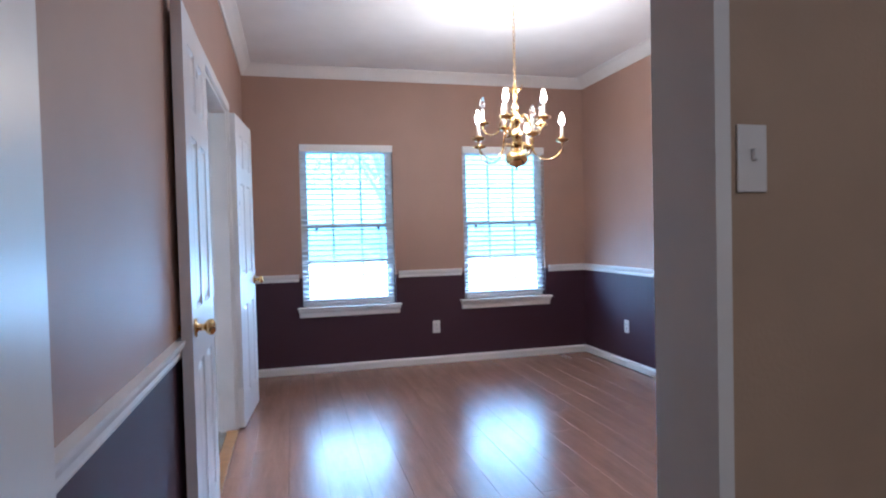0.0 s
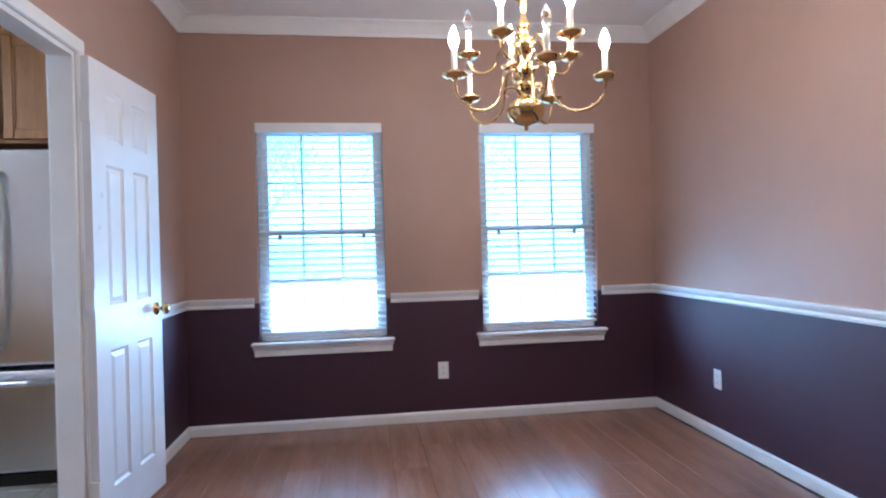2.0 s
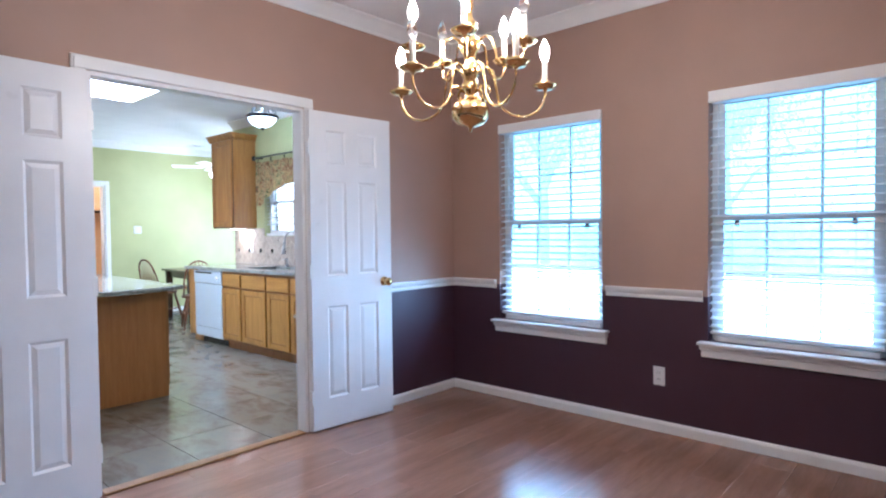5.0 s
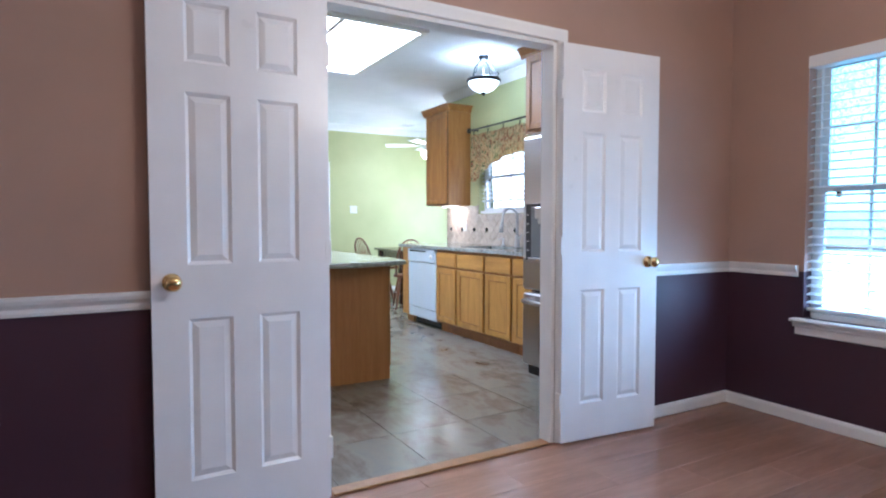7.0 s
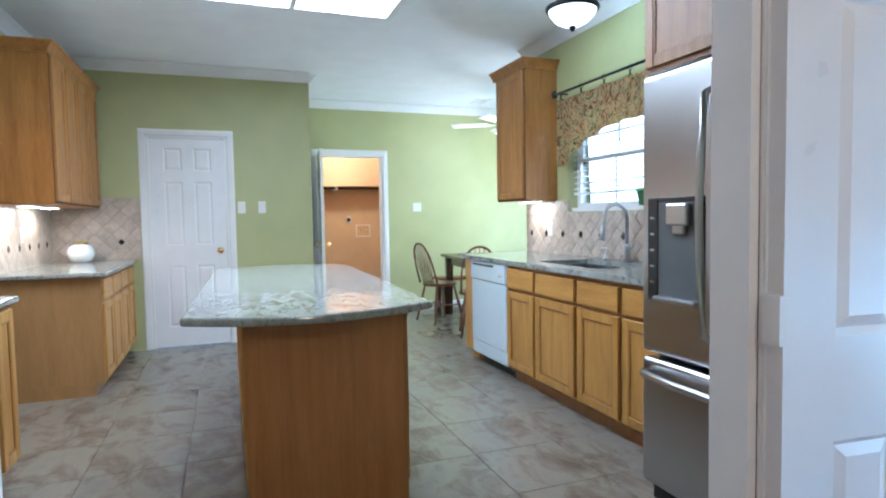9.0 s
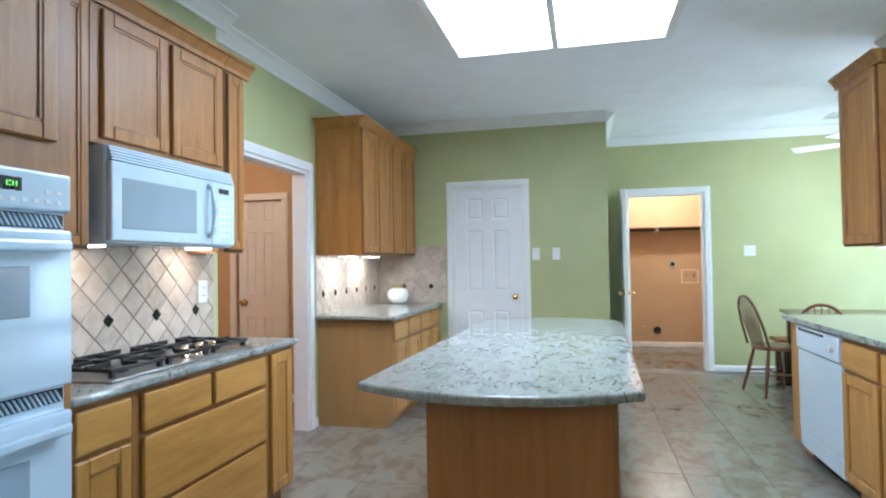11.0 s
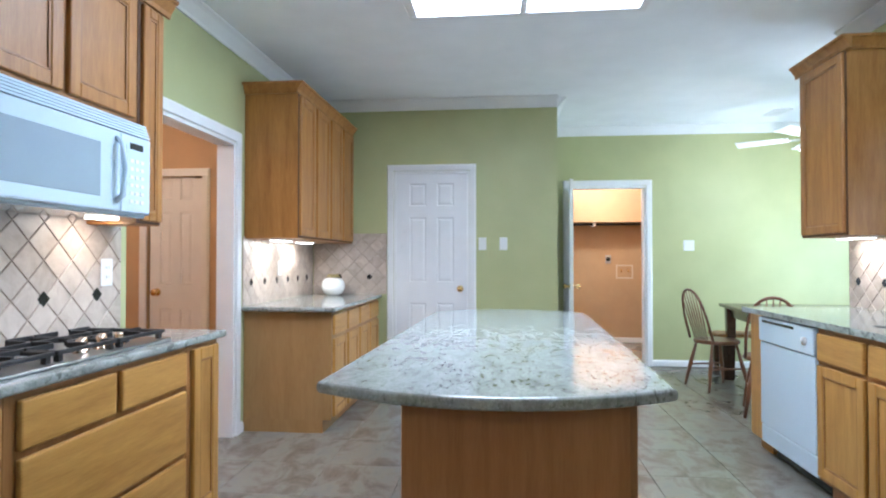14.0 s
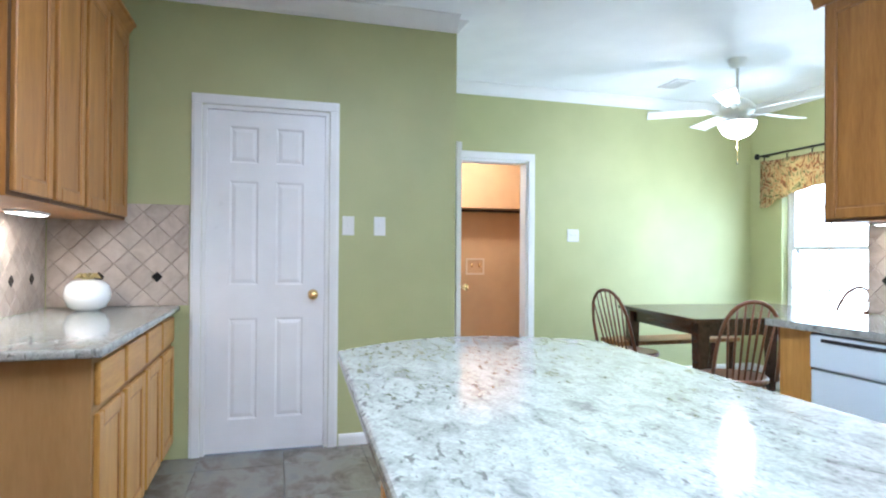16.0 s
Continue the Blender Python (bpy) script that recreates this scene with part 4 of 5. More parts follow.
cook = thing("gas_cooktop", (-1.28, 1.84, ZC), "stainless gas cooktop with black cast-iron grates", "cooktop")
part("tray", boxes((-0.45, 0.45, -0.24, 0.24, 0.0, 0.012), bevel=0.006, segments=2), M_STEEL, cook)
for gx in (-0.29, 0.0, 0.29):
    g = bmesh.new()
    w = 0.14
    for a in (-1, 1):
        box(g, gx - w, gx + w, a * 0.215 - 0.007, a * 0.215 + 0.007, 0.034, 0.048, bevel=0.003)
        box(g, gx + a * (w - 0.007) - 0.007, gx + a * (w - 0.007) + 0.007, -0.215, 0.215, 0.034, 0.048, bevel=0.003)
        for b in (-1, 1):
            box(g, gx + a * (w - 0.02) - 0.009, gx + a * (w - 0.02) + 0.009, b * 0.205 - 0.009, b * 0.205 + 0.009, 0.012, 0.036)
    box(g, gx - w, gx + w, -0.006, 0.006, 0.036, 0.05)
    for b in (-0.11, 0.11):
        box(g, gx - 0.006, gx + 0.006, b - 0.095, b - 0.03, 0.036, 0.054)
        box(g, gx - 0.006, gx + 0.006, b + 0.03, b + 0.095, 0.036, 0.054)
        box(g, gx - w, gx - 0.03, b - 0.006, b + 0.006, 0.036, 0.054)
        box(g, gx + 0.03, gx + w, b - 0.006, b + 0.006, 0.036, 0.054)
    part("grate", g, M_IRON, cook)
    for b in (-0.11, 0.11):
        if not (gx == 0 and b > 0):
            part("burner", lathe([(0, 0.03), (0.035, 0.03), (0.04, 0.022), (0.045, 0.012)], 16, (gx, b, 0)), M_IRON, cook)
for i in range(5):
    kx, ky = -0.10 + 0.05 * i, 0.155 - 0.03 * (i % 2)
    part("control_knob", lathe([(0.024, 0.012), (0.024, 0.016), (0.017, 0.02), (0.016, 0.05), (0.012, 0.058), (0, 0.058)], 14, (kx - 0.14, ky, 0)), M_KNOB, cook)

# uppers over the cooktop, and the microwave
upper_cabinet(-0.875, -0.62, YC + 0.004, 1.94, 1.345, 2.30, "tall narrow maple wall cabinet beside the microwave", [(-0.86, -0.735, 1.36, 2.25)], "cooking wall cabinets", (False, False))
upper_cabinet(-1.69, -0.877, YC + 0.004, 1.94, 1.742, 2.30, "maple wall cabinet with two doors over the microwave", [(-1.275, -0.925, 1.765, 2.25), (-1.665, -1.305, 1.765, 2.25)], "cooking wall cabinets", (False, False))
upper_cabinet(-1.86, -1.692, YC + 0.004, 1.94, 1.345, 2.30, "narrow maple wall cabinet at the end of the run", [(-1.85, -1.715, 1.36, 2.25)], "cooking wall cabinets", (True, False))
micro = thing("microwave", (-1.283, 1.80, 1.365), "white over-the-range microwave with a vent strip", "microwave")
part("case", boxes((-0.40, 0.385, -0.07, 0.19, 0, 0.37), bevel=0.006), M_ENAMEL, micro)
part("door", boxes((-0.21, 0.38, 0.188, 0.215, 0.012, 0.31), bevel=0.008, segments=2), M_ENAMEL, micro)
part("door_window", boxes((-0.10, 0.33, 0.213, 0.217, 0.06, 0.25), bevel=0.0015), M_DARKGLASS, micro)
part("control_panel", boxes((-0.395, -0.214, 0.188, 0.213, 0.012, 0.31), bevel=0.006), M_ENAMEL, micro)
part("display", boxes((-0.345, -0.265, 0.2125, 0.2145, 0.255, 0.28)), M_DARKPLASTIC, micro)
for i in range(3):
    for j in range(6):
        part("button", boxes((-0.35 + i * 0.032, -0.33 + i * 0.032, 0.2125, 0.2145, 0.05 + j * 0.031, 0.064 + j * 0.031)), M_PLATE, micro)
part("handle", tube([(-0.185, 0.212, 0.05), (-0.185, 0.24, 0.07), (-0.185, 0.25, 0.16), (-0.185, 0.24, 0.26), (-0.185, 0.212, 0.28)], 0.011, 8), M_ENAMEL, micro)
for j in range(5):
    part("vent_louver", boxes((-0.39, 0.375, 0.186, 0.212 - 0.004 * j, 0.313 + j * 0.0115, 0.3205 + j * 0.0115)), M_ENAMEL, micro)
for x in (0.33, -0.33):
    part("lamp_lens", boxes((x - 0.05, x + 0.05, 0.02, 0.09, -0.006, 0.0)), M_STRIP, micro)

# left run beyond the hall opening
ZL = 0.872
for k in range(4):
    a, b = -4.905 + k * 0.37, -4.905 + (k + 1) * 0.37 - 0.002
    base_cabinet(a, b, YKS + 0.004, 2.235, ZL - 0.034, "honey maple base cabinet with one drawer and door", [("drawer", a + 0.022, b - 0.022, 0.675, 0.815), ("door", a + 0.022, b - 0.022, 0.11, 0.648)], "side run base cabinets", M_OAKE if k == 3 else M_OAKF)
    upper_cabinet(a, b, YKS + 0.004, 1.99, 1.35, 2.40, "tall maple wall cabinet with a framed door", [(a + 0.021, b - 0.021, 1.368, 2.355)], "side run wall cabinets", (False, k == 3))
granite_top(-4.92, -3.37, YKS + 0.004, 2.28, ZL, "pale granite worktop on the side run")
for x in (-3.72, -4.25):
    lt = thing("under_cabinet_light", (x, 1.76, 1.334), "slim lit strip lamp under the wall cabinets", "lamp", "under-cabinet lights")
    part("housing", boxes((-0.13, 0.13, -0.045, 0.045, 0.004, 0.016), bevel=0.002), M_PLATE, lt)
    part("lamp_lens", boxes((-0.12, 0.12, -0.036, 0.036, 0.0, 0.004)), M_STRIP, lt)
lt = thing("under_cabinet_light", (-3.27, 5.55, 1.324), "slim lit strip lamp under the sink wall cabinet", "lamp", "under-cabinet lights")
part("housing", boxes((-0.14, 0.14, -0.045, 0.045, 0.004, 0.016), bevel=0.002), M_PLATE, lt)
part("lamp_lens", boxes((-0.13, 0.13, -0.036, 0.036, 0.0, 0.004)), M_STRIP, lt)
jar = thing("ceramic_jar", (-4.70, 1.87, ZL), "round white ceramic jar with a gilded leaf lid", "jar")
part("body", lathe([(0, 0), (0.05, 0), (0.085, 0.02), (0.105, 0.06), (0.108, 0.09), (0.098, 0.13), (0.07, 0.155), (0.03, 0.162), (0, 0.16)], 24), M_CERAMIC, jar)
bm = lathe([(0, 0.19), (0.018, 0.185), (0.022, 0.17), (0.03, 0.163), (0.03, 0.158)], 12)
for k in range(6):
    a = k * 1.05
    tube([(0.01 * math.cos(a), 0.01 * math.sin(a), 0.168), (0.04 * math.cos(a), 0.04 * math.sin(a), 0.182), (0.07 * math.cos(a + 0.3), 0.07 * math.sin(a + 0.3), 0.166)], 0.008, 6, bm, [0.006, 0.014, 0.002])
part("lid", bm, M_STEM, jar)

# sink wall
ZS = 0.892
YB = 5.01
XS = [-2.635, -2.215, -1.72, -1.30, -0.825]
for k in range(4):
    a, b = XS[k], XS[k + 1] - 0.002
    base_cabinet(a, b, YKN - 0.004, YB, ZS - 0.034, "honey maple sink base cabinet with drawer front and door", [("drawer", a + 0.016, b - 0.016, 0.69, 0.83), ("door", a + 0.016, b - 0.016, 0.115, 0.67)], "sink wall base cabinets", body_top=0.64 if k < 3 else None)
base_cabinet(-3.45, -3.29, YKN - 0.004, YB, ZS - 0.034, "narrow honey maple end panel unit beside the dishwasher", [], "sink wall base cabinets", M_OAK)
granite_top(-3.50, -0.81, YB - 0.035, YKN - 0.004, ZS, "pale granite worktop with an undermount sink", hole=(-2.40, -1.66, 5.12, 5.54))
dish = thing("dishwasher", (-2.96, 5.33, 0), "white dishwasher with a control strip and towel-bar grip", "dishwasher")
part("body", boxes((-0.318, 0.318, -0.29, 0.33, 0.10, ZS - 0.036)), M_ENAMEL, dish)
part("door", boxes((-0.318, 0.318, -0.335, -0.29, 0.20, 0.70), bevel=0.006, segments=2), M_ENAMEL, dish)
cp = part("control_panel", boxes((-0.318, 0.318, -0.345, -0.29, 0.705, 0.85), bevel=0.01, segments=2), M_ENAMEL, dish)
part("grip_recess", boxes((-0.26, 0.12, -0.3475, -0.344, 0.82, 0.835)), M_DARKPLASTIC, cp)
part("dial", lathe([(0.022, 0), (0.02, 0.012), (0, 0.014)], 16), M_PLATE, cp).matrix_basis = pose(0.24, -0.345, 0.775, 90)
part("kick_plate", boxes((-0.318, 0.318, -0.33, -0.28, 0.09, 0.195), bevel=0.004), M_ENAMEL, dish)
part("foot_recess", boxes((-0.30, 0.30, -0.25, 0.3, 0.0, 0.10)), M_DARKPLASTIC, dish)
sink = thing("kitchen_sink", (-2.03, 5.33, ZS - 0.22), "stainless double-bowl undermount sink", "sink")
for x0, x1 in ((-0.368, -0.012), (0.012, 0.368)):
    part("bowl", boxes((x0, x0 + 0.008, -0.208, 0.208, 0, 0.185), (x1 - 0.008, x1, -0.208, 0.208, 0, 0.185), (x0, x1, -0.208, -0.2, 0, 0.185), (x0, x1, 0.2, 0.208, 0, 0.185), (x0, x1, -0.208, 0.208, -0.008, 0.0)), M_STEEL, sink)
    part("drain", lathe([(0.04, 0.001), (0.035, 0.005), (0, 0.003)], 14, ((x0 + x1) / 2, 0, 0)), M_CHROME, sink)
fau = thing("kitchen_faucet", (-2.03, 5.60, ZS), "brushed gooseneck pull-down faucet behind the sink", "faucet")
part("base", lathe([(0, 0), (0.03, 0), (0.028, 0.02), (0.024, 0.1), (0.02, 0.12), (0, 0.12)], 16), M_STEEL, fau)
pts = [(0, 0, 0.1), (0, 0, 0.30)] + [(0, -0.09 + 0.09 * math.cos(math.pi * k / 8), 0.30 + 0.09 * math.sin(math.pi * k / 8)) for k in range(1, 8)] + [(0, -0.18, 0.29), (0, -0.19, 0.22)]
part("spout", tube(pts, 0.013, 10), M_STEEL, fau)
part("spray_head", tube([(0, -0.187, 0.25), (0, -0.20, 0.15)], 0.018, 10, None, [0.015, 0.02]), M_STEEL, fau)
part("lever", tube([(0.025, 0, 0.08), (0.06, 0, 0.10), (0.10, -0.02, 0.13)], 0.007, 8), M_STEEL, fau)
soap = thing("soap_dispenser", (-2.27, 5.60, ZS), "small brushed metal soap pump on the worktop", "dispenser")
part("pump", lathe([(0, 0), (0.02, 0), (0.018, 0.015), (0.009, 0.02), (0.009, 0.07), (0.014, 0.075), (0.014, 0.085), (0, 0.088)], 12), M_STEEL, soap)
part("nozzle", tube([(0, 0, 0.08), (0, -0.03, 0.085), (0, -0.06, 0.07)], 0.006, 8), M_STEEL, soap)
pot = thing("plant_pot", (-1.98, 5.715, SW[2] + 0.031), "small empty green pot on the window ledge", "pot")
part("pot_wall", lathe([(0, 0), (0.045, 0), (0.06, 0.09), (0.065, 0.09), (0.065, 0.11), (0.058, 0.11), (0.05, 0.02), (0, 0.02)], 18), M_POT, pot)
upper_cabinet(-3.55, -3.03, YKN - 0.004, 5.38, 1.34, 2.44, "maple wall cabinet with one framed door beside the window", [(-3.53, -3.05, 1.355, 2.40)], "sink wall cabinets", (True, True))
upper_cabinet(-0.92, 0.29, YKN - 0.004, 4.84, 1.82, 2.44, "maple cabinet over the refrigerator", [(-0.90, -0.33, 1.84, 2.40), (-0.31, 0.27, 1.84, 2.40)], "sink wall cabinets", (True, False))

fridge = thing("refrigerator", (-0.335, 5.18, 0), "stainless french-door refrigerator with a dark water dispenser", "refrigerator")
part("cabinet", boxes((-0.45, 0.45, -0.38, 0.47, 0.06, 1.76), bevel=0.004), M_DARKPLASTIC, fridge)
dl = part("door", boxes((-0.45, -0.004, -0.47, -0.385, 0.64, 1.77), bevel=0.02, segments=3), M_STEEL, fridge)
part("door", boxes((0.004, 0.45, -0.47, -0.385, 0.64, 1.77), bevel=0.02, segments=3), M_STEEL, fridge)
part("freezer_drawer", boxes((-0.45, 0.45, -0.47, -0.385, 0.08, 0.615), bevel=0.02, segments=3), M_STEEL, fridge)
dp = part("water_dispenser", boxes((-0.405, -0.345, -0.476, -0.462, 0.86, 1.275), (-0.345, -0.10, -0.476, -0.462, 1.255, 1.275), (-0.12, -0.10, -0.476, -0.462, 0.86, 1.255), (-0.345, -0.12, -0.476, -0.462, 0.86, 0.885), bevel=0.003), M_DARKPLASTIC, dl)
part("dispenser_cavity", boxes((-0.345, -0.12, -0.4725, -0.4705, 0.885, 1.255)), M_NICHE, dl)
part("dispenser_head", boxes((-0.275, -0.165, -0.50, -0.472, 1.165, 1.25), (-0.25, -0.19, -0.492, -0.472, 1.13, 1.17), bevel=0.008, segments=2), M_STEEL, dl)
part("drip_tray", boxes((-0.345, -0.12, -0.505, -0.472, 0.862, 0.882), bevel=0.006, segments=2), M_STEEL, dl)
for i in range(5):
    part("touch_button", boxes((-0.388, -0.366, -0.4772, -0.4758, 0.93 + i * 0.065, 0.938 + i * 0.065)), M_STEEL, dl)
for x in (-0.055, 0.055):
    part("door_handle", tube([(x, -0.465, 0.74), (x, -0.52, 0.77), (x, -0.535, 0.95), (x, -0.545, 1.2), (x, -0.535, 1.45), (x, -0.52, 1.63), (x, -0.465, 1.66)], 0.014, 10), M_STEEL, fridge)
part("drawer_handle", tube([(-0.40, -0.465, 0.56), (-0.38, -0.52, 0.56), (-0.2, -0.54, 0.56), (0.2, -0.54, 0.56), (0.38, -0.52, 0.56), (0.40, -0.465, 0.56)], 0.015, 10), M_STEEL, fridge)
part("foot_grille", boxes((-0.43, 0.43, -0.42, -0.3, 0.0, 0.06)), M_IRON, fridge)


def valance(at_x0, at_x1, y, z_top, drop, rise, label):
    """Gathered fabric valance with an arched lower edge, on a rod with clip rings."""
    rod = thing("curtain_rod", ((at_x0 + at_x1) / 2, y, z_top + 0.05), "dark metal curtain rod with knob ends and clip rings", "rod", "curtain rods")
    w = (at_x1 - at_x0) / 2
    part("bar", tube([(-w - 0.03, 0, 0), (w + 0.03, 0, 0)], 0.010, 10), M_ROD, rod)
    for s in (-1, 1):
        k = lathe([(0, -0.03), (0.018, -0.026), (0.026, 0), (0.018, 0.026), (0, 0.03)], 12)
        bmesh.ops.translate(k, verts=k.verts, vec=(s * (w + 0.05), 0, 0))
        part("finial", k, M_ROD, rod)
        part("bracket", boxes((s * w * 0.97 - 0.008, s * w * 0.97 + 0.008, 0, 0.072, -0.012, 0.0)), M_ROD, rod)
    n = 7
    for k in range(n):
        x = -w * 0.95 + 1.9 * w * k / (n - 1)
        ring = [(x, 0.016 * math.cos(a), -0.006 + 0.018 * math.sin(a)) for a in [2 * math.pi * q / 12 for q in range(13)]]
        part("clip_ring", tube(ring, 0.002, 5), M_ROD, rod)
        part("clip", boxes((x - 0.004, x + 0.004, -0.004, 0.004, -0.06, -0.02)), M_ROD, rod)
    v = thing("window_valance", ((at_x0 + at_x1) / 2, y, z_top), label, "curtain", "window valances")
    bm = bmesh.new()
    cols, rows = 90, 8
    grid = []
    for i in range(cols + 1):
        u = 2 * i / cols - 1
        low = drop - rise * max(0.0, 1 - (u / 0.92) ** 2) ** 0.85
        col = []
        for j in range(rows + 1):
            q = j / rows
            fold = 0.014 * math.sin(u * 26 + 0.7 * math.sin(u * 9)) * (0.5 + 0.7 * q)
            dip = 0.012 * abs(math.sin(u * 0.95 ** -1 * math.pi * 3)) * (1 - q)
            col.append(bm.verts.new((u * w, fold, -dip - q * low)))
        grid.append(col)
    for i in range(cols):
        for j in range(rows):
            bm.faces.new((grid[i][j], grid[i + 1][j], grid[i + 1][j + 1], grid[i][j + 1])).smooth = True
    bmesh.ops.solidify(bm, geom=bm.faces[:], thickness=0.003)
    part("cloth", bm, M_FABRIC, v)


valance(-2.88, -1.10, YKN - 0.085, 2.13, 0.53, 0.24, "palm-leaf patterned fabric valance over the sink window")
valance(-6.05, -4.35, YNK - 0.085, 2.12, 0.47, 0.17, "palm-leaf patterned fabric valance over the nook window")

# ceiling light box, bowl light, fan, vent
lb = thing("ceiling_light", (-2.12, 3.55, 2.62), "white boxed fluorescent ceiling light with two lit panels", "ceiling light")
X0, X1, Y0, Y1 = -0.78, 0.76, -0.68, 0.68
part("frame", boxes((X0, X0 + 0.05, Y0, Y1, 0, 0.08), (X1 - 0.05, X1, Y0, Y1, 0, 0.08), (X0 + 0.05, X1 - 0.05, Y0, Y0 + 0.05, 0, 0.08), (X0 + 0.05, X1 - 0.05, Y1 - 0.05, Y1, 0, 0.08), bevel=0.004), M_TRIM, lb)
part("divider", boxes((X0 + 0.05, X1 - 0.05, -0.035, 0.005, 0.002, 0.07)), M_TRIM, lb)
part("diffuser", boxes((X0 + 0.05, X1 - 0.05, Y0 + 0.05, -0.035, 0.012, 0.02)), M_PANEL, lb)
part("diffuser", boxes((X0 + 0.05, X1 - 0.05, 0.005, Y1 - 0.05, 0.012, 0.02)), M_PANEL, lb)
bl = thing("bowl_ceiling_light", (-1.90, 5.1, 2.36), "semi-flush ceiling light with frosted bowl and dark scrolls", "ceiling light")
part("bowl", lathe([(0, 0), (0.05, 0.004), (0.10, 0.03), (0.135, 0.07), (0.145, 0.10), (0.138, 0.10), (0.12, 0.07), (0.05, 0.02), (0, 0.012)], 24), M_BOWL, bl)
part("rim", lathe([(0.146, 0.092), (0.158, 0.095), (0.165, 0.108), (0.158, 0.122), (0.146, 0.126), (0.140, 0.11), (0.146, 0.092)], 24), M_ROD, bl)
part("finial", lathe([(0, -0.03), (0.012, -0.026), (0.014, -0.012), (0.024, -0.004), (0.02, 0.004), (0, 0.004)], 12), M_ROD, bl)
part("stem", lathe([(0.006, 0.0), (0.006, 0.30), (0, 0.30)], 8), M_ROD, bl)
part("canopy", lathe([(0.0, 0.29), (0.03, 0.29), (0.05, 0.315), (0.055, 0.338), (0, 0.338)], 18), M_ROD, bl)
for k in range(4):
    a = math.pi / 2 * k + 0.4
    ca, sa = math.cos(a), math.sin(a)
    prof = [(0.15, 0.12), (0.165, 0.15), (0.15, 0.168), (0.135, 0.155), (0.12, 0.17), (0.105, 0.22), (0.085, 0.265), (0.05, 0.285), (0.03, 0.30)]
    part("scroll", tube([(r * ca, r * sa, z) for r, z in prof], 0.006, 6), M_ROD, bl)

fan = thing("ceiling_fan", (-5.04, 6.23, H), "white ceiling fan with five blades and a bowl light", "ceiling fan")
part("canopy", lathe([(0.07, -0.001), (0.068, -0.02), (0.05, -0.055), (0.02, -0.07), (0, -0.07)], 18), M_TRIM, fan)
part("down_rod", lathe([(0.012, -0.06), (0.012, -0.33), (0, -0.33)], 10), M_TRIM, fan)
part("motor", lathe([(0, -0.30), (0.05, -0.31), (0.10, -0.34), (0.125, -0.37), (0.125, -0.41), (0.09, -0.44), (0.06, -0.46), (0.06, -0.48), (0, -0.48)], 24), M_TRIM, fan)
for k in range(5):
    a = 2 * math.pi * k / 5 + 0.39
    bm = bmesh.new()
    box(bm, 0.22, 0.66, -0.06, 0.06, -0.003, 0.003, bevel=0.002)
    for v in bm.verts:
        v.co.y *= 0.85 + 0.4 * (v.co.x - 0.22) / 0.44
    bmesh.ops.transform(bm, matrix=Matrix.Translation((0, 0, -0.40)) @ Matrix.Rotation(a, 4, "Z") @ Matrix.Rotation(radians(11), 4, "X"), verts=bm.verts)
    bd = part("blade", bm, M_TRIM, fan)
    bm = bmesh.new()
    box(bm, 0.10, 0.27, -0.02, 0.02, -0.009, -0.004)
    bmesh.ops.transform(bm, matrix=Matrix.Translation((0, 0, -0.40)) @ Matrix.Rotation(a, 4, "Z") @ Matrix.Rotation(radians(11), 4, "X"), verts=bm.verts)
    part("blade_bracket", bm, M_TRIM, bd)
part("light_bowl", lathe([(0.13, -0.49), (0.135, -0.51), (0.115, -0.56), (0.07, -0.60), (0.02, -0.615), (0, -0.615)], 22), M_FANBOWL, fan)
part("light_collar", lathe([(0.06, -0.475), (0.138, -0.485), (0.138, -0.495), (0.12, -0.495)], 22), M_TRIM, fan)
part("pull_chain", tube([(0.0, 0.0, -0.615), (0.0, 0.0, -0.80)], 0.002, 5), M_BRASS, fan)
part("chain_ball", lathe([(0, -0.82), (0.008, -0.81), (0, -0.80)], 10), M_ROD, fan)
cv = thing("ceiling_vent", (-5.73, 6.20, H), "white slatted air vent in the ceiling", "vent")
part("frame", boxes((-0.14, 0.14, -0.09, -0.07, -0.012, -0.001), (-0.14, 0.14, 0.07, 0.09, -0.012, -0.001), (-0.14, -0.12, -0.07, 0.07, -0.012, -0.001), (0.12, 0.14, -0.07, 0.07, -0.012, -0.001)), M_TRIM, cv)
# flat grey plate painted as the shade behind the slats; the ceiling is uncut
part("duct_shade", boxes((-0.12, 0.12, -0.07, 0.07, -0.003, -0.001)), M_NICHE, cv)
for k in range(7):
    part("slat", boxes((-0.12, 0.12, -0.064 + k * 0.02, -0.056 + k * 0.02, -0.014, -0.005)), M_TRIM, cv)

# chandelier
ch = thing("chandelier", (2.185, 3.48, 1.615), "polished brass candle chandelier with two tiers of arms", "chandelier")
part("stem", lathe([(0, 0.0), (0.007, 0.004), (0.007, 0.018), (0.02, 0.022), (0.05, 0.032), (0.066, 0.055), (0.070, 0.078), (0.062, 0.100), (0.040, 0.116), (0.02, 0.122), (0.016, 0.135), (0.026, 0.15), (0.030, 0.17), (0.020, 0.19), (0.03, 0.205), (0.036, 0.222), (0.024, 0.24), (0.017, 0.255), (0.024, 0.28), (0.036, 0.30), (0.040, 0.322), (0.030, 0.34), (0.018, 0.352), (0.022, 0.37), (0.026, 0.39), (0.014, 0.41), (0.010, 0.435), (0.018, 0.455), (0.014, 0.475), (0.036, 0.492), (0.040, 0.504), (0.012, 0.515), (0.008, 0.55), (0, 0.552)], 24), M_BRASS, ch)
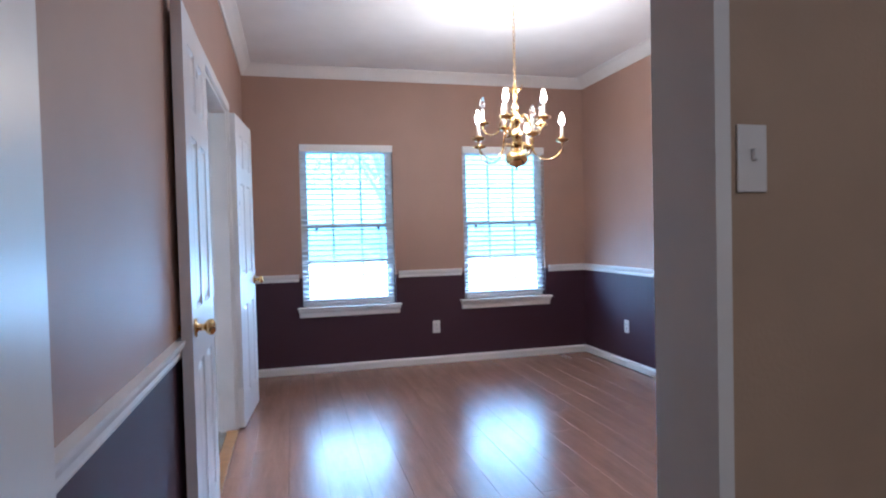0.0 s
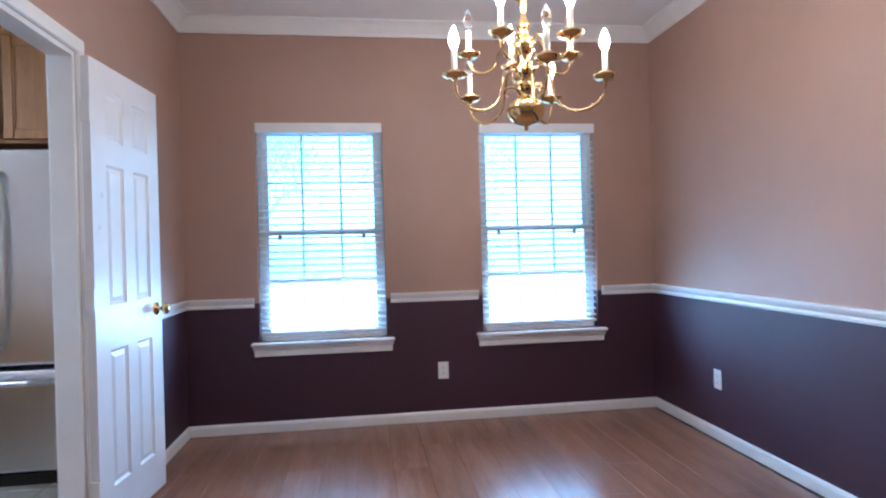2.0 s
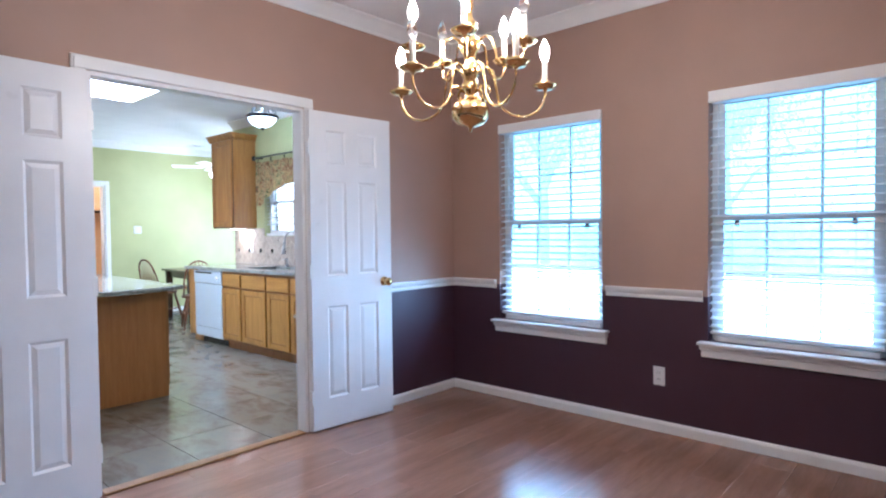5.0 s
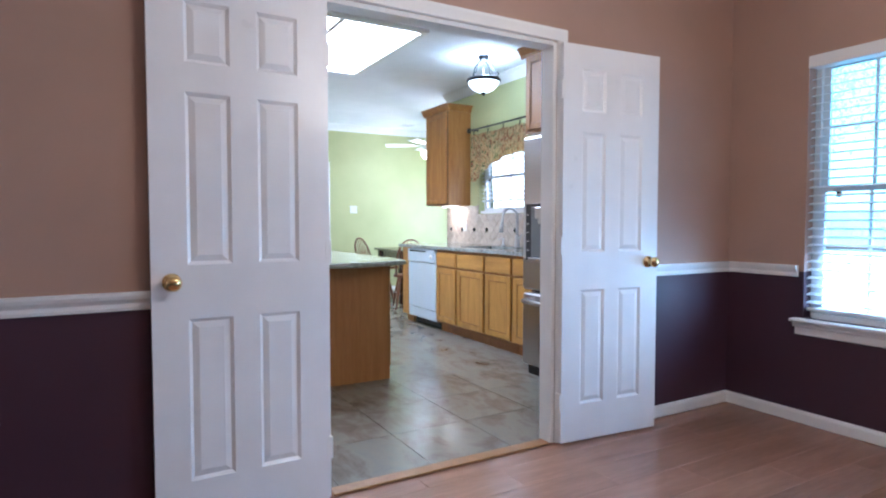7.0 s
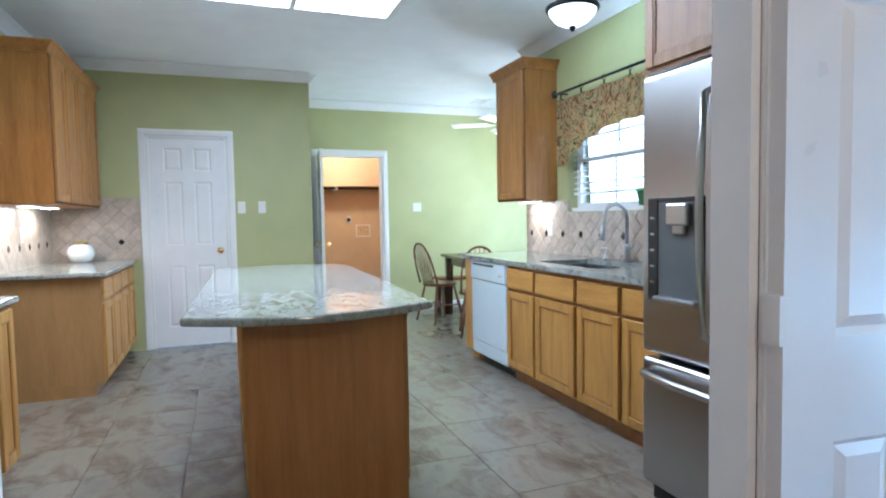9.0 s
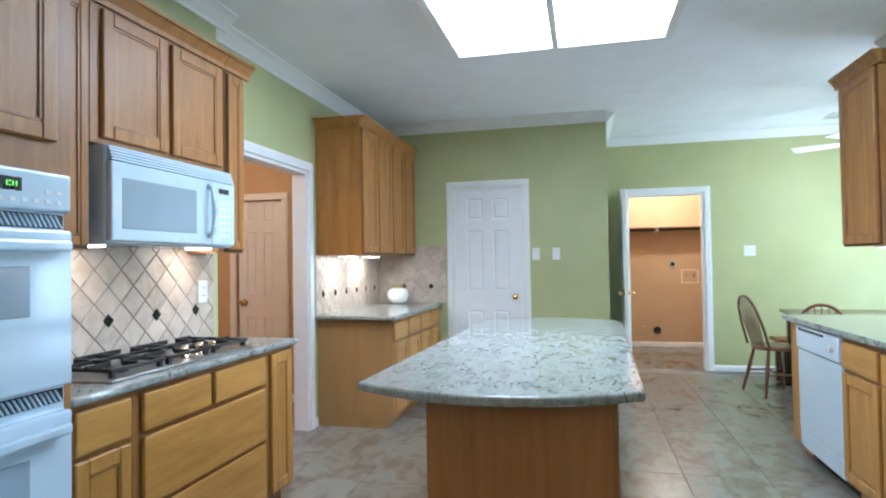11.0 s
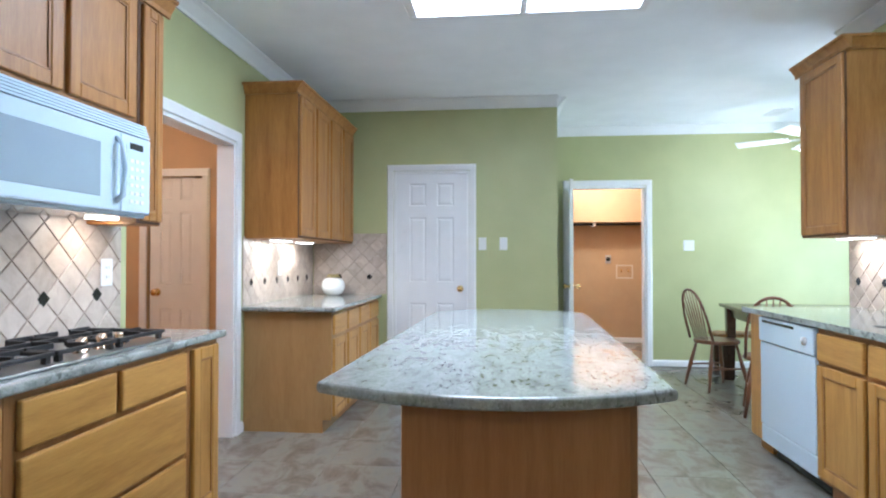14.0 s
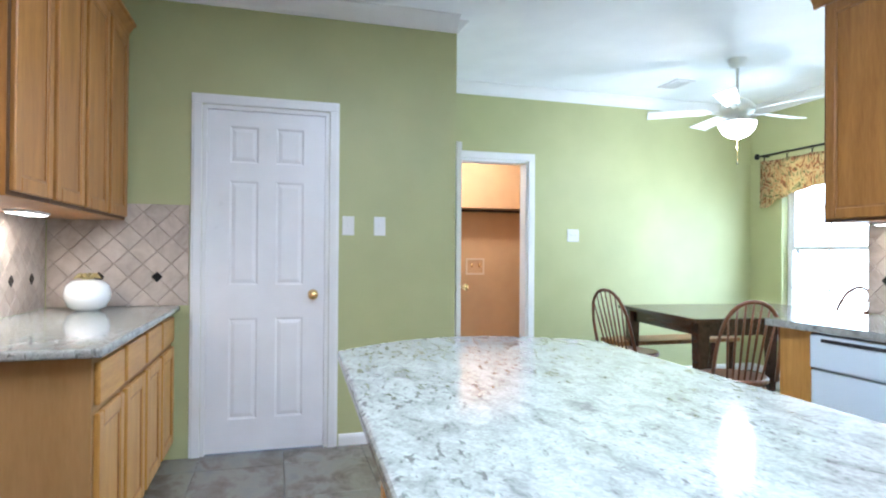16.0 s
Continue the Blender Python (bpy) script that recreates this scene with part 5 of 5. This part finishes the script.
for k in range(5):
    a = math.radians(72 * k + 20)
    ca, sa = math.cos(a), math.sin(a)
    part("leaf_scroll", tube([(r * ca, r * sa, z) for r, z in ((0.02, 0.14), (0.045, 0.165), (0.07, 0.16), (0.078, 0.142), (0.068, 0.130), (0.058, 0.140))], 0.004, 6, None, [0.003, 0.006, 0.006, 0.005, 0.004, 0.002]), M_BRASS, ch)
    part("crown_leaf", tube([(r * ca, r * sa, z) for r, z in ((0.03, 0.498), (0.045, 0.505), (0.052, 0.518), (0.046, 0.524))], 0.005, 6, None, [0.004, 0.007, 0.005, 0.002]), M_BRASS, ch)
z = 0.56
k = 0
bm = bmesh.new()
while z < HD - 1.615 - 0.03:
    ring = []
    for q in range(11):
        a = 2 * math.pi * q / 10
        u, w = 0.008 * math.cos(a), 0.017 * math.sin(a)
        ring.append((u if k % 2 else 0, 0 if k % 2 else u, z + w))
    tube(ring, 0.0022, 5, bm)
    z += 0.026
    k += 1
part("chain", bm, M_BRASS, ch)
part("ceiling_canopy", lathe([(0.055, HD - 1.616), (0.05, HD - 1.635), (0.02, HD - 1.655), (0, HD - 1.655)], 18), M_BRASS, ch)


def candle_arm(parent, angle, reach, z_hub, z_cup, z_low, lit):
    """An S-shaped arm: a small rise at the hub, a straight fall, then a round hook up to the drip pan."""
    ca, sa = math.cos(angle), math.sin(angle)
    rise = z_hub + 0.025
    r = (reach - 0.10) / 2
    mid = reach - r
    prof = [(0.022, z_hub - 0.01), (0.040, z_hub + 0.015), (0.062, rise), (0.085, z_hub + 0.012)]
    for q in range(9):
        t = math.pi * (1 + q / 8)
        prof.append((mid + r * math.cos(t), z_low + r * 0.9 + r * 0.9 * math.sin(t)))
    prof[4] = (mid - r * 1.02, z_low + r * 1.15)
    prof.append((reach, z_cup))
    arm = part("arm", tube([(u * ca, u * sa, z) for u, z in prof], 0.0052, 8), M_BRASS, parent)
    at = (reach * ca, reach * sa, z_cup)
    part("drip_pan", lathe([(0.005, -0.014), (0.012, -0.004), (0.030, -0.004), (0.044, 0.008), (0.046, 0.012), (0.040, 0.010), (0.020, 0.004), (0.018, 0.014), (0.022, 0.022), (0.014, 0.028), (0, 0.028)], 18, at), M_BRASS, arm)
    part("candle", lathe([(0.010, 0.024), (0.010, 0.098), (0, 0.098)], 12, at), M_CANDLE, arm)
    part("bulb", lathe([(0.007, 0.098), (0.013, 0.108), (0.0185, 0.125), (0.016, 0.145), (0.008, 0.166), (0, 0.182)], 14, at), M_FLAME if lit else M_CLEARBULB, arm, "glowing flame-shaped bulb" if lit else "unlit clear flame-shaped bulb")


for k in range(5):
    candle_arm(ch, math.radians(72 * k - 91.6), 0.285, 0.215, 0.17, 0.062, k in (1, 2, 4))
for k in range(5):
    candle_arm(ch, math.radians(72 * k - 55.6), 0.205, 0.315, 0.29, 0.225, k in (0, 2, 4))

# nook furniture
tb = thing("dining_table", (-5.05, 6.27, 0), "dark stained rectangular wooden dining table in the nook", "table", turn=-6)
part("tabletop", boxes((-0.55, 0.55, -0.74, 0.74, 0.725, 0.755), bevel=0.005, segments=2), M_DARKWOOD, tb)
for s in (-1, 1):
    part("apron", boxes((-0.47, 0.47, s * 0.65 - 0.01, s * 0.65 + 0.01, 0.63, 0.725)), M_DARKWOOD, tb)
    part("apron", boxes((s * 0.47 - 0.01, s * 0.47 + 0.01, -0.64, 0.64, 0.63, 0.725)), M_DARKWOOD, tb)
    for q in (-1, 1):
        bm = boxes((-0.045, 0.045, -0.045, 0.045, 0, 0.725), bevel=0.004)
        for v in bm.verts:
            f = 0.65 + 0.35 * v.co.z / 0.725
            v.co.x, v.co.y = v.co.x * f + s * 0.47, v.co.y * f + q * 0.65
        part("leg", bm, M_DARKWOOD, tb)


def windsor(at, turn, label):
    """Hoop-back chair that faces +y."""
    c = thing("windsor_chair", at, label, "chair", "chairs round the nook table", turn)
    seat = [(0.2 * math.cos(a) * (1.0 + 0.08 * math.sin(a)), 0.2 * math.sin(a)) for a in [2 * math.pi * q / 24 for q in range(24)]]
    part("seat", prism(seat, 0.42, 0.455, 0.012, 2), M_CHAIR, c)
    hoop = []
    for q in range(17):
        a = math.pi * q / 16
        z = 0.45 + 0.47 * math.sin(a) ** 0.75
        hoop.append((0.185 * math.cos(a) * (1.08 - 0.1 * math.cos(2 * a)), -0.15 - 0.13 * (z - 0.45) / 0.47, z))
    part("hoop", tube(hoop, 0.012, 8), M_CHAIR, c)
    for q in range(7):
        x = -0.12 + 0.04 * q
        top = 0.45 + 0.47 * (1 - (x / 0.2) ** 2) ** 0.5
        part("spindle", tube([(x * 0.8, -0.15, 0.45), (x * 0.95, -0.15 - 0.13 * (top - 0.45) / 0.94, (0.45 + top) / 2), (x * 1.1, -0.15 - 0.13 * (top - 0.45) / 0.47, top - 0.005)], 0.006, 6, None, [0.005, 0.008, 0.005]), M_CHAIR, c)
    for sx in (-1, 1):
        for sy in (-1, 1):
            part("leg", tube([(sx * 0.12, sy * 0.12, 0.425), (sx * 0.155, sy * 0.16, 0.22), (sx * 0.19, sy * 0.20, 0.002)], 0.015, 8, None, [0.012, 0.019, 0.011]), M_CHAIR, c)
        part("stretcher", tube([(sx * 0.158, -0.165, 0.20), (sx * 0.158, 0.165, 0.20)], 0.009, 6), M_CHAIR, c)
    part("stretcher", tube([(-0.158, 0, 0.20), (0.158, 0, 0.20)], 0.009, 6), M_CHAIR, c)
    return c


wc = windsor((-5.20, 5.40, 0), 15, "brown hoop-back windsor chair at the table's end")
for at, turn in (((-4.25, 5.48, 0), 70), ((-4.35, 6.45, 0), 95), ((-5.05, 7.20, 0), 178)):
    copy_thing(wc, pose(*at, 0, 0, turn))["label"] = "brown hoop-back windsor chair beside the dark table"
bench = thing("dining_bench", (-5.72, 6.15, 0), "low dark bench with a pale seat along the table", "bench")
part("seat", boxes((-0.16, 0.16, -0.6, 0.6, 0.42, 0.455), bevel=0.005), M_OAKF, bench)
for s in (-1, 1):
    for q in (-1, 1):
        part("leg", boxes((s * 0.12 - 0.025, s * 0.12 + 0.025, q * 0.53 - 0.025, q * 0.53 + 0.025, 0, 0.42)), M_DARKWOOD, bench)

# switches and outlets
def plate(name, at, facing, kind, label, wide=0.072):
    """A cover plate with a toggle, or two outlet faces; facing is the yaw of its front."""
    p = thing(name, at, label, "outlet" if kind == "outlet" else "switch", "wall plates", facing)
    part("cover", boxes((-wide / 2, wide / 2, -0.006, -0.0005, -0.058, 0.058), bevel=0.003, segments=2), M_PLATE, p)
    if kind == "outlet":
        for z in (-0.02, 0.02):
            r = part("receptacle", boxes((-0.017, 0.017, -0.0085, -0.006, z - 0.014, z + 0.014), bevel=0.002), M_PLATE, p)
            part("slot", boxes((-0.008, -0.006, -0.0092, -0.0084, z - 0.005, z + 0.006), (0.006, 0.008, -0.0092, -0.0084, z - 0.005, z + 0.006)), M_DARKPLASTIC, r)
    else:
        n = 2 if wide > 0.1 else 1
        for k in range(n):
            x = (k - (n - 1) / 2) * 0.045
            part("toggle", boxes((x - 0.005, x + 0.005, -0.014, -0.006, -0.004, 0.016), bevel=0.002), M_PLATE, p)
    return p


plate("wall_outlet", (2.11, YN, 0.35), 0, "outlet", "white outlet plate on the plum wall")
plate("wall_outlet", (XE, 4.65, 0.365), -90, "outlet", "white outlet plate on the plum wall")
plate("light_switch", (1.384, YS - 0.13, 1.315), 0, "switch", "white switch plate on the beige entry wall", 0.06).scale = (0.75, 0.75, 0.75)
plate("light_switch", (XP, 3.225, 1.345), 90, "switch", "white switch plate on the green wall")
plate("light_switch", (XP, 3.42, 1.345), 90, "switch", "white switch plate on the green wall")
plate("light_switch", (XF, 5.485, 1.355), 90, "switch", "wide white double switch plate on the green wall", 0.118)
plate("wall_outlet", (-1.806, YC + 0.014, 1.147), 180, "outlet", "white outlet plate on the tiled backsplash")
plate("wall_outlet", (-4.05, YKS + 0.014, 1.13), 180, "outlet", "white outlet plate on the tiled backsplash")
plate("wall_outlet", (-3.13, YKN - 0.014, 1.10), 0, "outlet", "white outlet plate on the tiled backsplash")

# laundry fittings
sh = thing("closet_shelf", (-8.0, 4.7, 1.72), "long wall shelf with a dark hanging rod in the laundry", "shelf")
part("board", boxes((-0.15, 0.15, -1.19, 1.19, 0.0, 0.02)), M_ORANGE, sh)
part("rod", tube([(0.1, -1.19, -0.03), (0.1, 1.19, -0.03)], 0.016, 10), M_ROD, sh)
part("bracket", boxes((-0.145, 0.12, -0.02, 0.02, -0.05, 0.0)), M_TRIM, sh)
wb = thing("washer_box", (-8.15, 5.16, 1.02), "recessed white washer connection box in the laundry wall", "box")
part("rim", boxes((0.001, 0.012, -0.12, 0.12, 0.08, 0.10), (0.001, 0.012, -0.12, 0.12, -0.10, -0.08), (0.001, 0.012, -0.12, -0.10, -0.08, 0.08), (0.001, 0.012, 0.10, 0.12, -0.08, 0.08)), M_BOXRIM, wb)
part("recess", boxes((0.001, 0.004, -0.10, 0.10, -0.08, 0.08)), M_ORANGE, wb)
for y in (-0.05, 0.05):
    part("valve", tube([(0.004, y, 0.03), (0.03, y, 0.03), (0.03, y, -0.01)], 0.012, 8), M_BRASS, wb)
do = thing("dryer_outlet", (-8.15, 4.93, 1.20), "dark dryer outlet plate on the tan wall", "outlet")
part("cover", boxes((0.001, 0.008, -0.04, 0.04, -0.06, 0.06), bevel=0.003), M_STEEL, do)
part("receptacle", lathe([(0.03, 0), (0.03, 0.006), (0, 0.006)], 16), M_DARKPLASTIC, do).matrix_basis = pose(0.008, 0, 0, 0, 90)
dv = thing("dryer_vent", (-8.15, 4.70, 0.24), "round dark dryer vent with a gas pipe beside it", "vent")
part("duct", lathe([(0.055, 0), (0.055, 0.03), (0.048, 0.03), (0.048, 0.003), (0, 0.003)], 18), M_IRON, dv).matrix_basis = pose(0.001, 0, 0, 0, 90)
part("gas_pipe", tube([(0.002, -0.14, 0.06), (0.06, -0.14, 0.06), (0.06, -0.2, 0.06)], 0.012, 8), M_BRASS, dv)


# ---- outdoors ----
structure("ground", boxes((-120, 120, 7.9, 260, -0.45, -0.25)), M_LAWN, "mown lawn outside the windows")
structure("ground_drive", boxes((-9, 16, 9.2, 15.0, -0.26, -0.235)), M_PAVE, "pale concrete drive outside the windows")
fence = thing("garden_fence", (0, 22, -0.25), "weathered wooden board fence behind the lawn", "fence")
bd = mesh_of("board", boxes((-0.07, 0.07, -0.01, 0.01, 0.0, 1.8)), M_FENCE)
for k in range(200):
    b = new("board", bd)
    b.parent = fence
    b.location = (-15 + k * 0.15, 0, 0)
part("fence_rail", boxes((-15, 15, 0.012, 0.05, 0.4, 0.5), (-15, 15, 0.012, 0.05, 1.4, 1.5)), M_FENCE, fence)


def tree(at, height, spread, seed):
    rng = random.Random(seed)
    t = thing("tree", at, "leafy green shade tree standing on the lawn", "tree", "garden trees")
    bm = tube([(0, 0, 0), (0.05, 0, height * 0.3), (0.0, 0.1, height * 0.55), (0.1, 0.1, height * 0.8)], 0.2, 8, None, [0.24, 0.18, 0.12, 0.04])
    tips = []
    for k in range(9):
        a, z = rng.uniform(0, 6.28), height * rng.uniform(0.3, 0.6)
        e = (spread * 0.7 * math.cos(a), spread * 0.7 * math.sin(a), z + height * 0.25)
        tube([(0, 0, z), (e[0] * 0.5, e[1] * 0.5, z + height * 0.16), e], 0.05, 6, bm, [0.08, 0.05, 0.015])
        tips.append(e)
    part("trunk", bm, M_BARK, t)
    verts, faces = [], []
    for k in range(6000):
        c = rng.choice(tips) if k % 3 else (0, 0, height * 0.8)
        p = Vector((c[0] + rng.gauss(0, spread * 0.28), c[1] + rng.gauss(0, spread * 0.28), c[2] + rng.gauss(0, height * 0.11)))
        u = Vector((rng.gauss(0, 1), rng.gauss(0, 1), rng.gauss(0, 1))).normalized()
        w = u.cross(Vector((rng.gauss(0, 1), rng.gauss(0, 1), rng.gauss(0, 1)))).normalized()
        s = rng.uniform(0.04, 0.09)
        i = len(verts)
        verts += [p - u * s, p + w * s * 0.5, p + u * s, p - w * s * 0.5]
        faces.append((i, i + 1, i + 2, i + 3))
    me = bpy.data.meshes.new("crown")
    me.from_pydata(verts, [], faces)
    me.materials.append(M_LEAF)
    c = new("crown", me)
    c.parent = t
    return t


tree((-1.5, 19.0, -0.25), 6.5, 2.3, 1)
tree((4.0, 20.5, -0.25), 7.5, 2.6, 2)
tree((-7.0, 18.5, -0.25), 7.0, 2.5, 3)


# ---- pieces: backsplash tiles, floor tiles, planks ----
def clip(poly, inside, cut):
    out = []
    for i, p in enumerate(poly):
        q = poly[(i + 1) % len(poly)]
        if inside(p):
            out.append(p)
        if inside(p) != inside(q):
            out.append(cut(p, q))
    return out


def clip_rect(poly, a0, a1, z0, z1):
    for axis, lim, sign in ((0, a0, 1), (0, a1, -1), (1, z0, 1), (1, z1, -1)):
        def inside(p, axis=axis, lim=lim, sign=sign):
            return sign * (p[axis] - lim) >= 0

        def cut(p, q, axis=axis, lim=lim):
            f = (lim - p[axis]) / (q[axis] - p[axis])
            return (p[0] + f * (q[0] - p[0]), p[1] + f * (q[1] - p[1]))

        poly = clip(poly, inside, cut)
        if len(poly) < 3:
            return []
    return poly


def slab(poly, t):
    """A plate with a small chamfer: poly in (a, z), thickness along -y."""
    bm = bmesh.new()
    cx, cz = sum(p[0] for p in poly) / len(poly), sum(p[1] for p in poly) / len(poly)
    back = [bm.verts.new((a, 0, z)) for a, z in poly]
    mid = [bm.verts.new((a, -t * 0.7, z)) for a, z in poly]
    front = [bm.verts.new((cx + (a - cx) * 0.95, -t, cz + (z - cz) * 0.95)) for a, z in poly]
    n = len(poly)
    for g, h in ((back, mid), (mid, front)):
        for k in range(n):
            bm.faces.new((g[k], g[(k + 1) % n], h[(k + 1) % n], h[k]))
    bm.faces.new(front)
    bmesh.ops.recalc_face_normals(bm, faces=bm.faces)
    return bm


def backsplash(name, origin, yaw, length, z0, z1, zd, offset, holes=(), diag=0.146):
    """Diagonal stone tiles with black inserts, on a wall; origin at the run's start, its front faces local -y."""
    s = structure(name, boxes((0, length, -0.004, -0.0005, z0, z1)), M_SPLASHGROUT, "diagonal stone tile backsplash with black diamond inserts")
    s.matrix_basis = pose(*origin, 0, 0, yaw)
    h = diag / 2 - 0.0025
    shared = {}
    n0 = int(length / diag) + 2
    for i in range(-2 * n0, 2 * n0):
        for j in range(-10, 10):
            if (i + j) % 2:
                continue
            a, z = offset + i * diag / 2, zd + (j + 1) * diag / 2
            poly = clip_rect([(a - h, z), (a, z - h), (a + h, z), (a, z + h)], 0.001, length - 0.001, z0 + 0.001, z1 - 0.001)
            if len(poly) < 3:
                continue
            if any(u0 < a < u1 and w0 < z < w1 for u0, u1, w0, w1 in holes):
                continue
            ca, cz = sum(p[0] for p in poly) / len(poly), sum(p[1] for p in poly) / len(poly)
            key = tuple((round(p[0] - ca, 3), round(p[1] - cz, 3)) for p in poly)
            if key not in shared:
                shared[key] = mesh_of("tile", slab([(p[0] - ca, p[1] - cz) for p in poly], 0.009), M_SPLASH)
            ob = new("tile", shared[key])
            ob.parent = s
            ob.location = (ca, 0, cz)
    k = 0
    d = 0.030
    ins = mesh_of("diamond_insert", slab([(-d, 0), (0, -d), (d, 0), (0, d)], 0.0115), M_BLACK)
    a = offset % (2 * diag)
    while a < length - 0.02:
        if a > 0.02:
            ob = new("diamond_insert", ins)
            ob.parent = s
            ob.location = (a, 0, zd)
        a += diag * 2
    return s


backsplash("wall_tiles_cooking", (-0.618, YC + 0.001, 0), 180, 1.295, ZC, 1.37, 1.056, 0.0, diag=0.1423)
backsplash("wall_tiles_side", (-3.40, YKS + 0.001, 0), 180, 1.51, ZL, 1.365, 1.035, 0.13, diag=0.12)
backsplash("wall_tiles_pantry", (XP + 0.001, YKS + 0.012, 0), 90, 0.71, ZL, 1.445, 1.035, 0.545, diag=0.146)
backsplash("wall_tiles_sink", (XNE + 0.001, YKN - 0.001, 0), 0, 0.705, ZS, 1.335, 1.06, 0.10, diag=0.13)
backsplash("wall_tiles_sink_window", (XNE + 0.708, YKN - 0.001, 0), 0, 2.02, ZS, 1.236, 1.06, 0.172, diag=0.13)

tile = mesh_of("floor_tile", boxes((-0.2285, 0.2285, -0.2285, 0.2285, -0.008, 0.0), bevel=0.0012), M_FLOORTILE)
for i in range(0, 15):
    for j in range(0, 14):
        x, y = 0.142 - 0.46 * i, 1.70 + 0.46 * j
        if x > XK - 0.125 or x < XF + 0.1:
            continue
        if (x < XP and y < YP) or (x > XNE and y > YKN - 0.1) or y > YNK:
            continue
        if -4.8 < x < -3.6 and y < 1.95:
            continue
        ob = new("floor_tile", tile)
        ob.parent = floor_kitchen
        ob.location = (x, y, 0)
        ob.rotation_euler = (0, 0, math.pi * ((i + j) % 2))
length = 1.19
planks = {}
for i in range(17):
    for j in range(-1, 5):
        yc = YS + length * (j + 0.5) + (i * 0.37) % length
        y0, y1 = max(yc - length / 2, YS - 0.055), min(yc + length / 2, YN + 0.03)
        x0 = XW - 0.052 + 0.192 * i
        x1 = min(x0 + 0.192, XE + 0.03)
        if y1 - y0 < 0.02 or x1 - x0 < 0.02:
            continue
        key = (round(x1 - x0, 3), round(y1 - y0, 3))
        if key not in planks:
            w, h = (x1 - x0) / 2 - 0.0003, (y1 - y0) / 2 - 0.0004
            planks[key] = mesh_of("plank", boxes((-w, w, -h, h, -0.012, 0.0), bevel=0.0007), M_PLANK)
        ob = new("plank", planks[key])
        ob.parent = floor_dining
        ob.location = ((x0 + x1) / 2, (y0 + y1) / 2, 0)
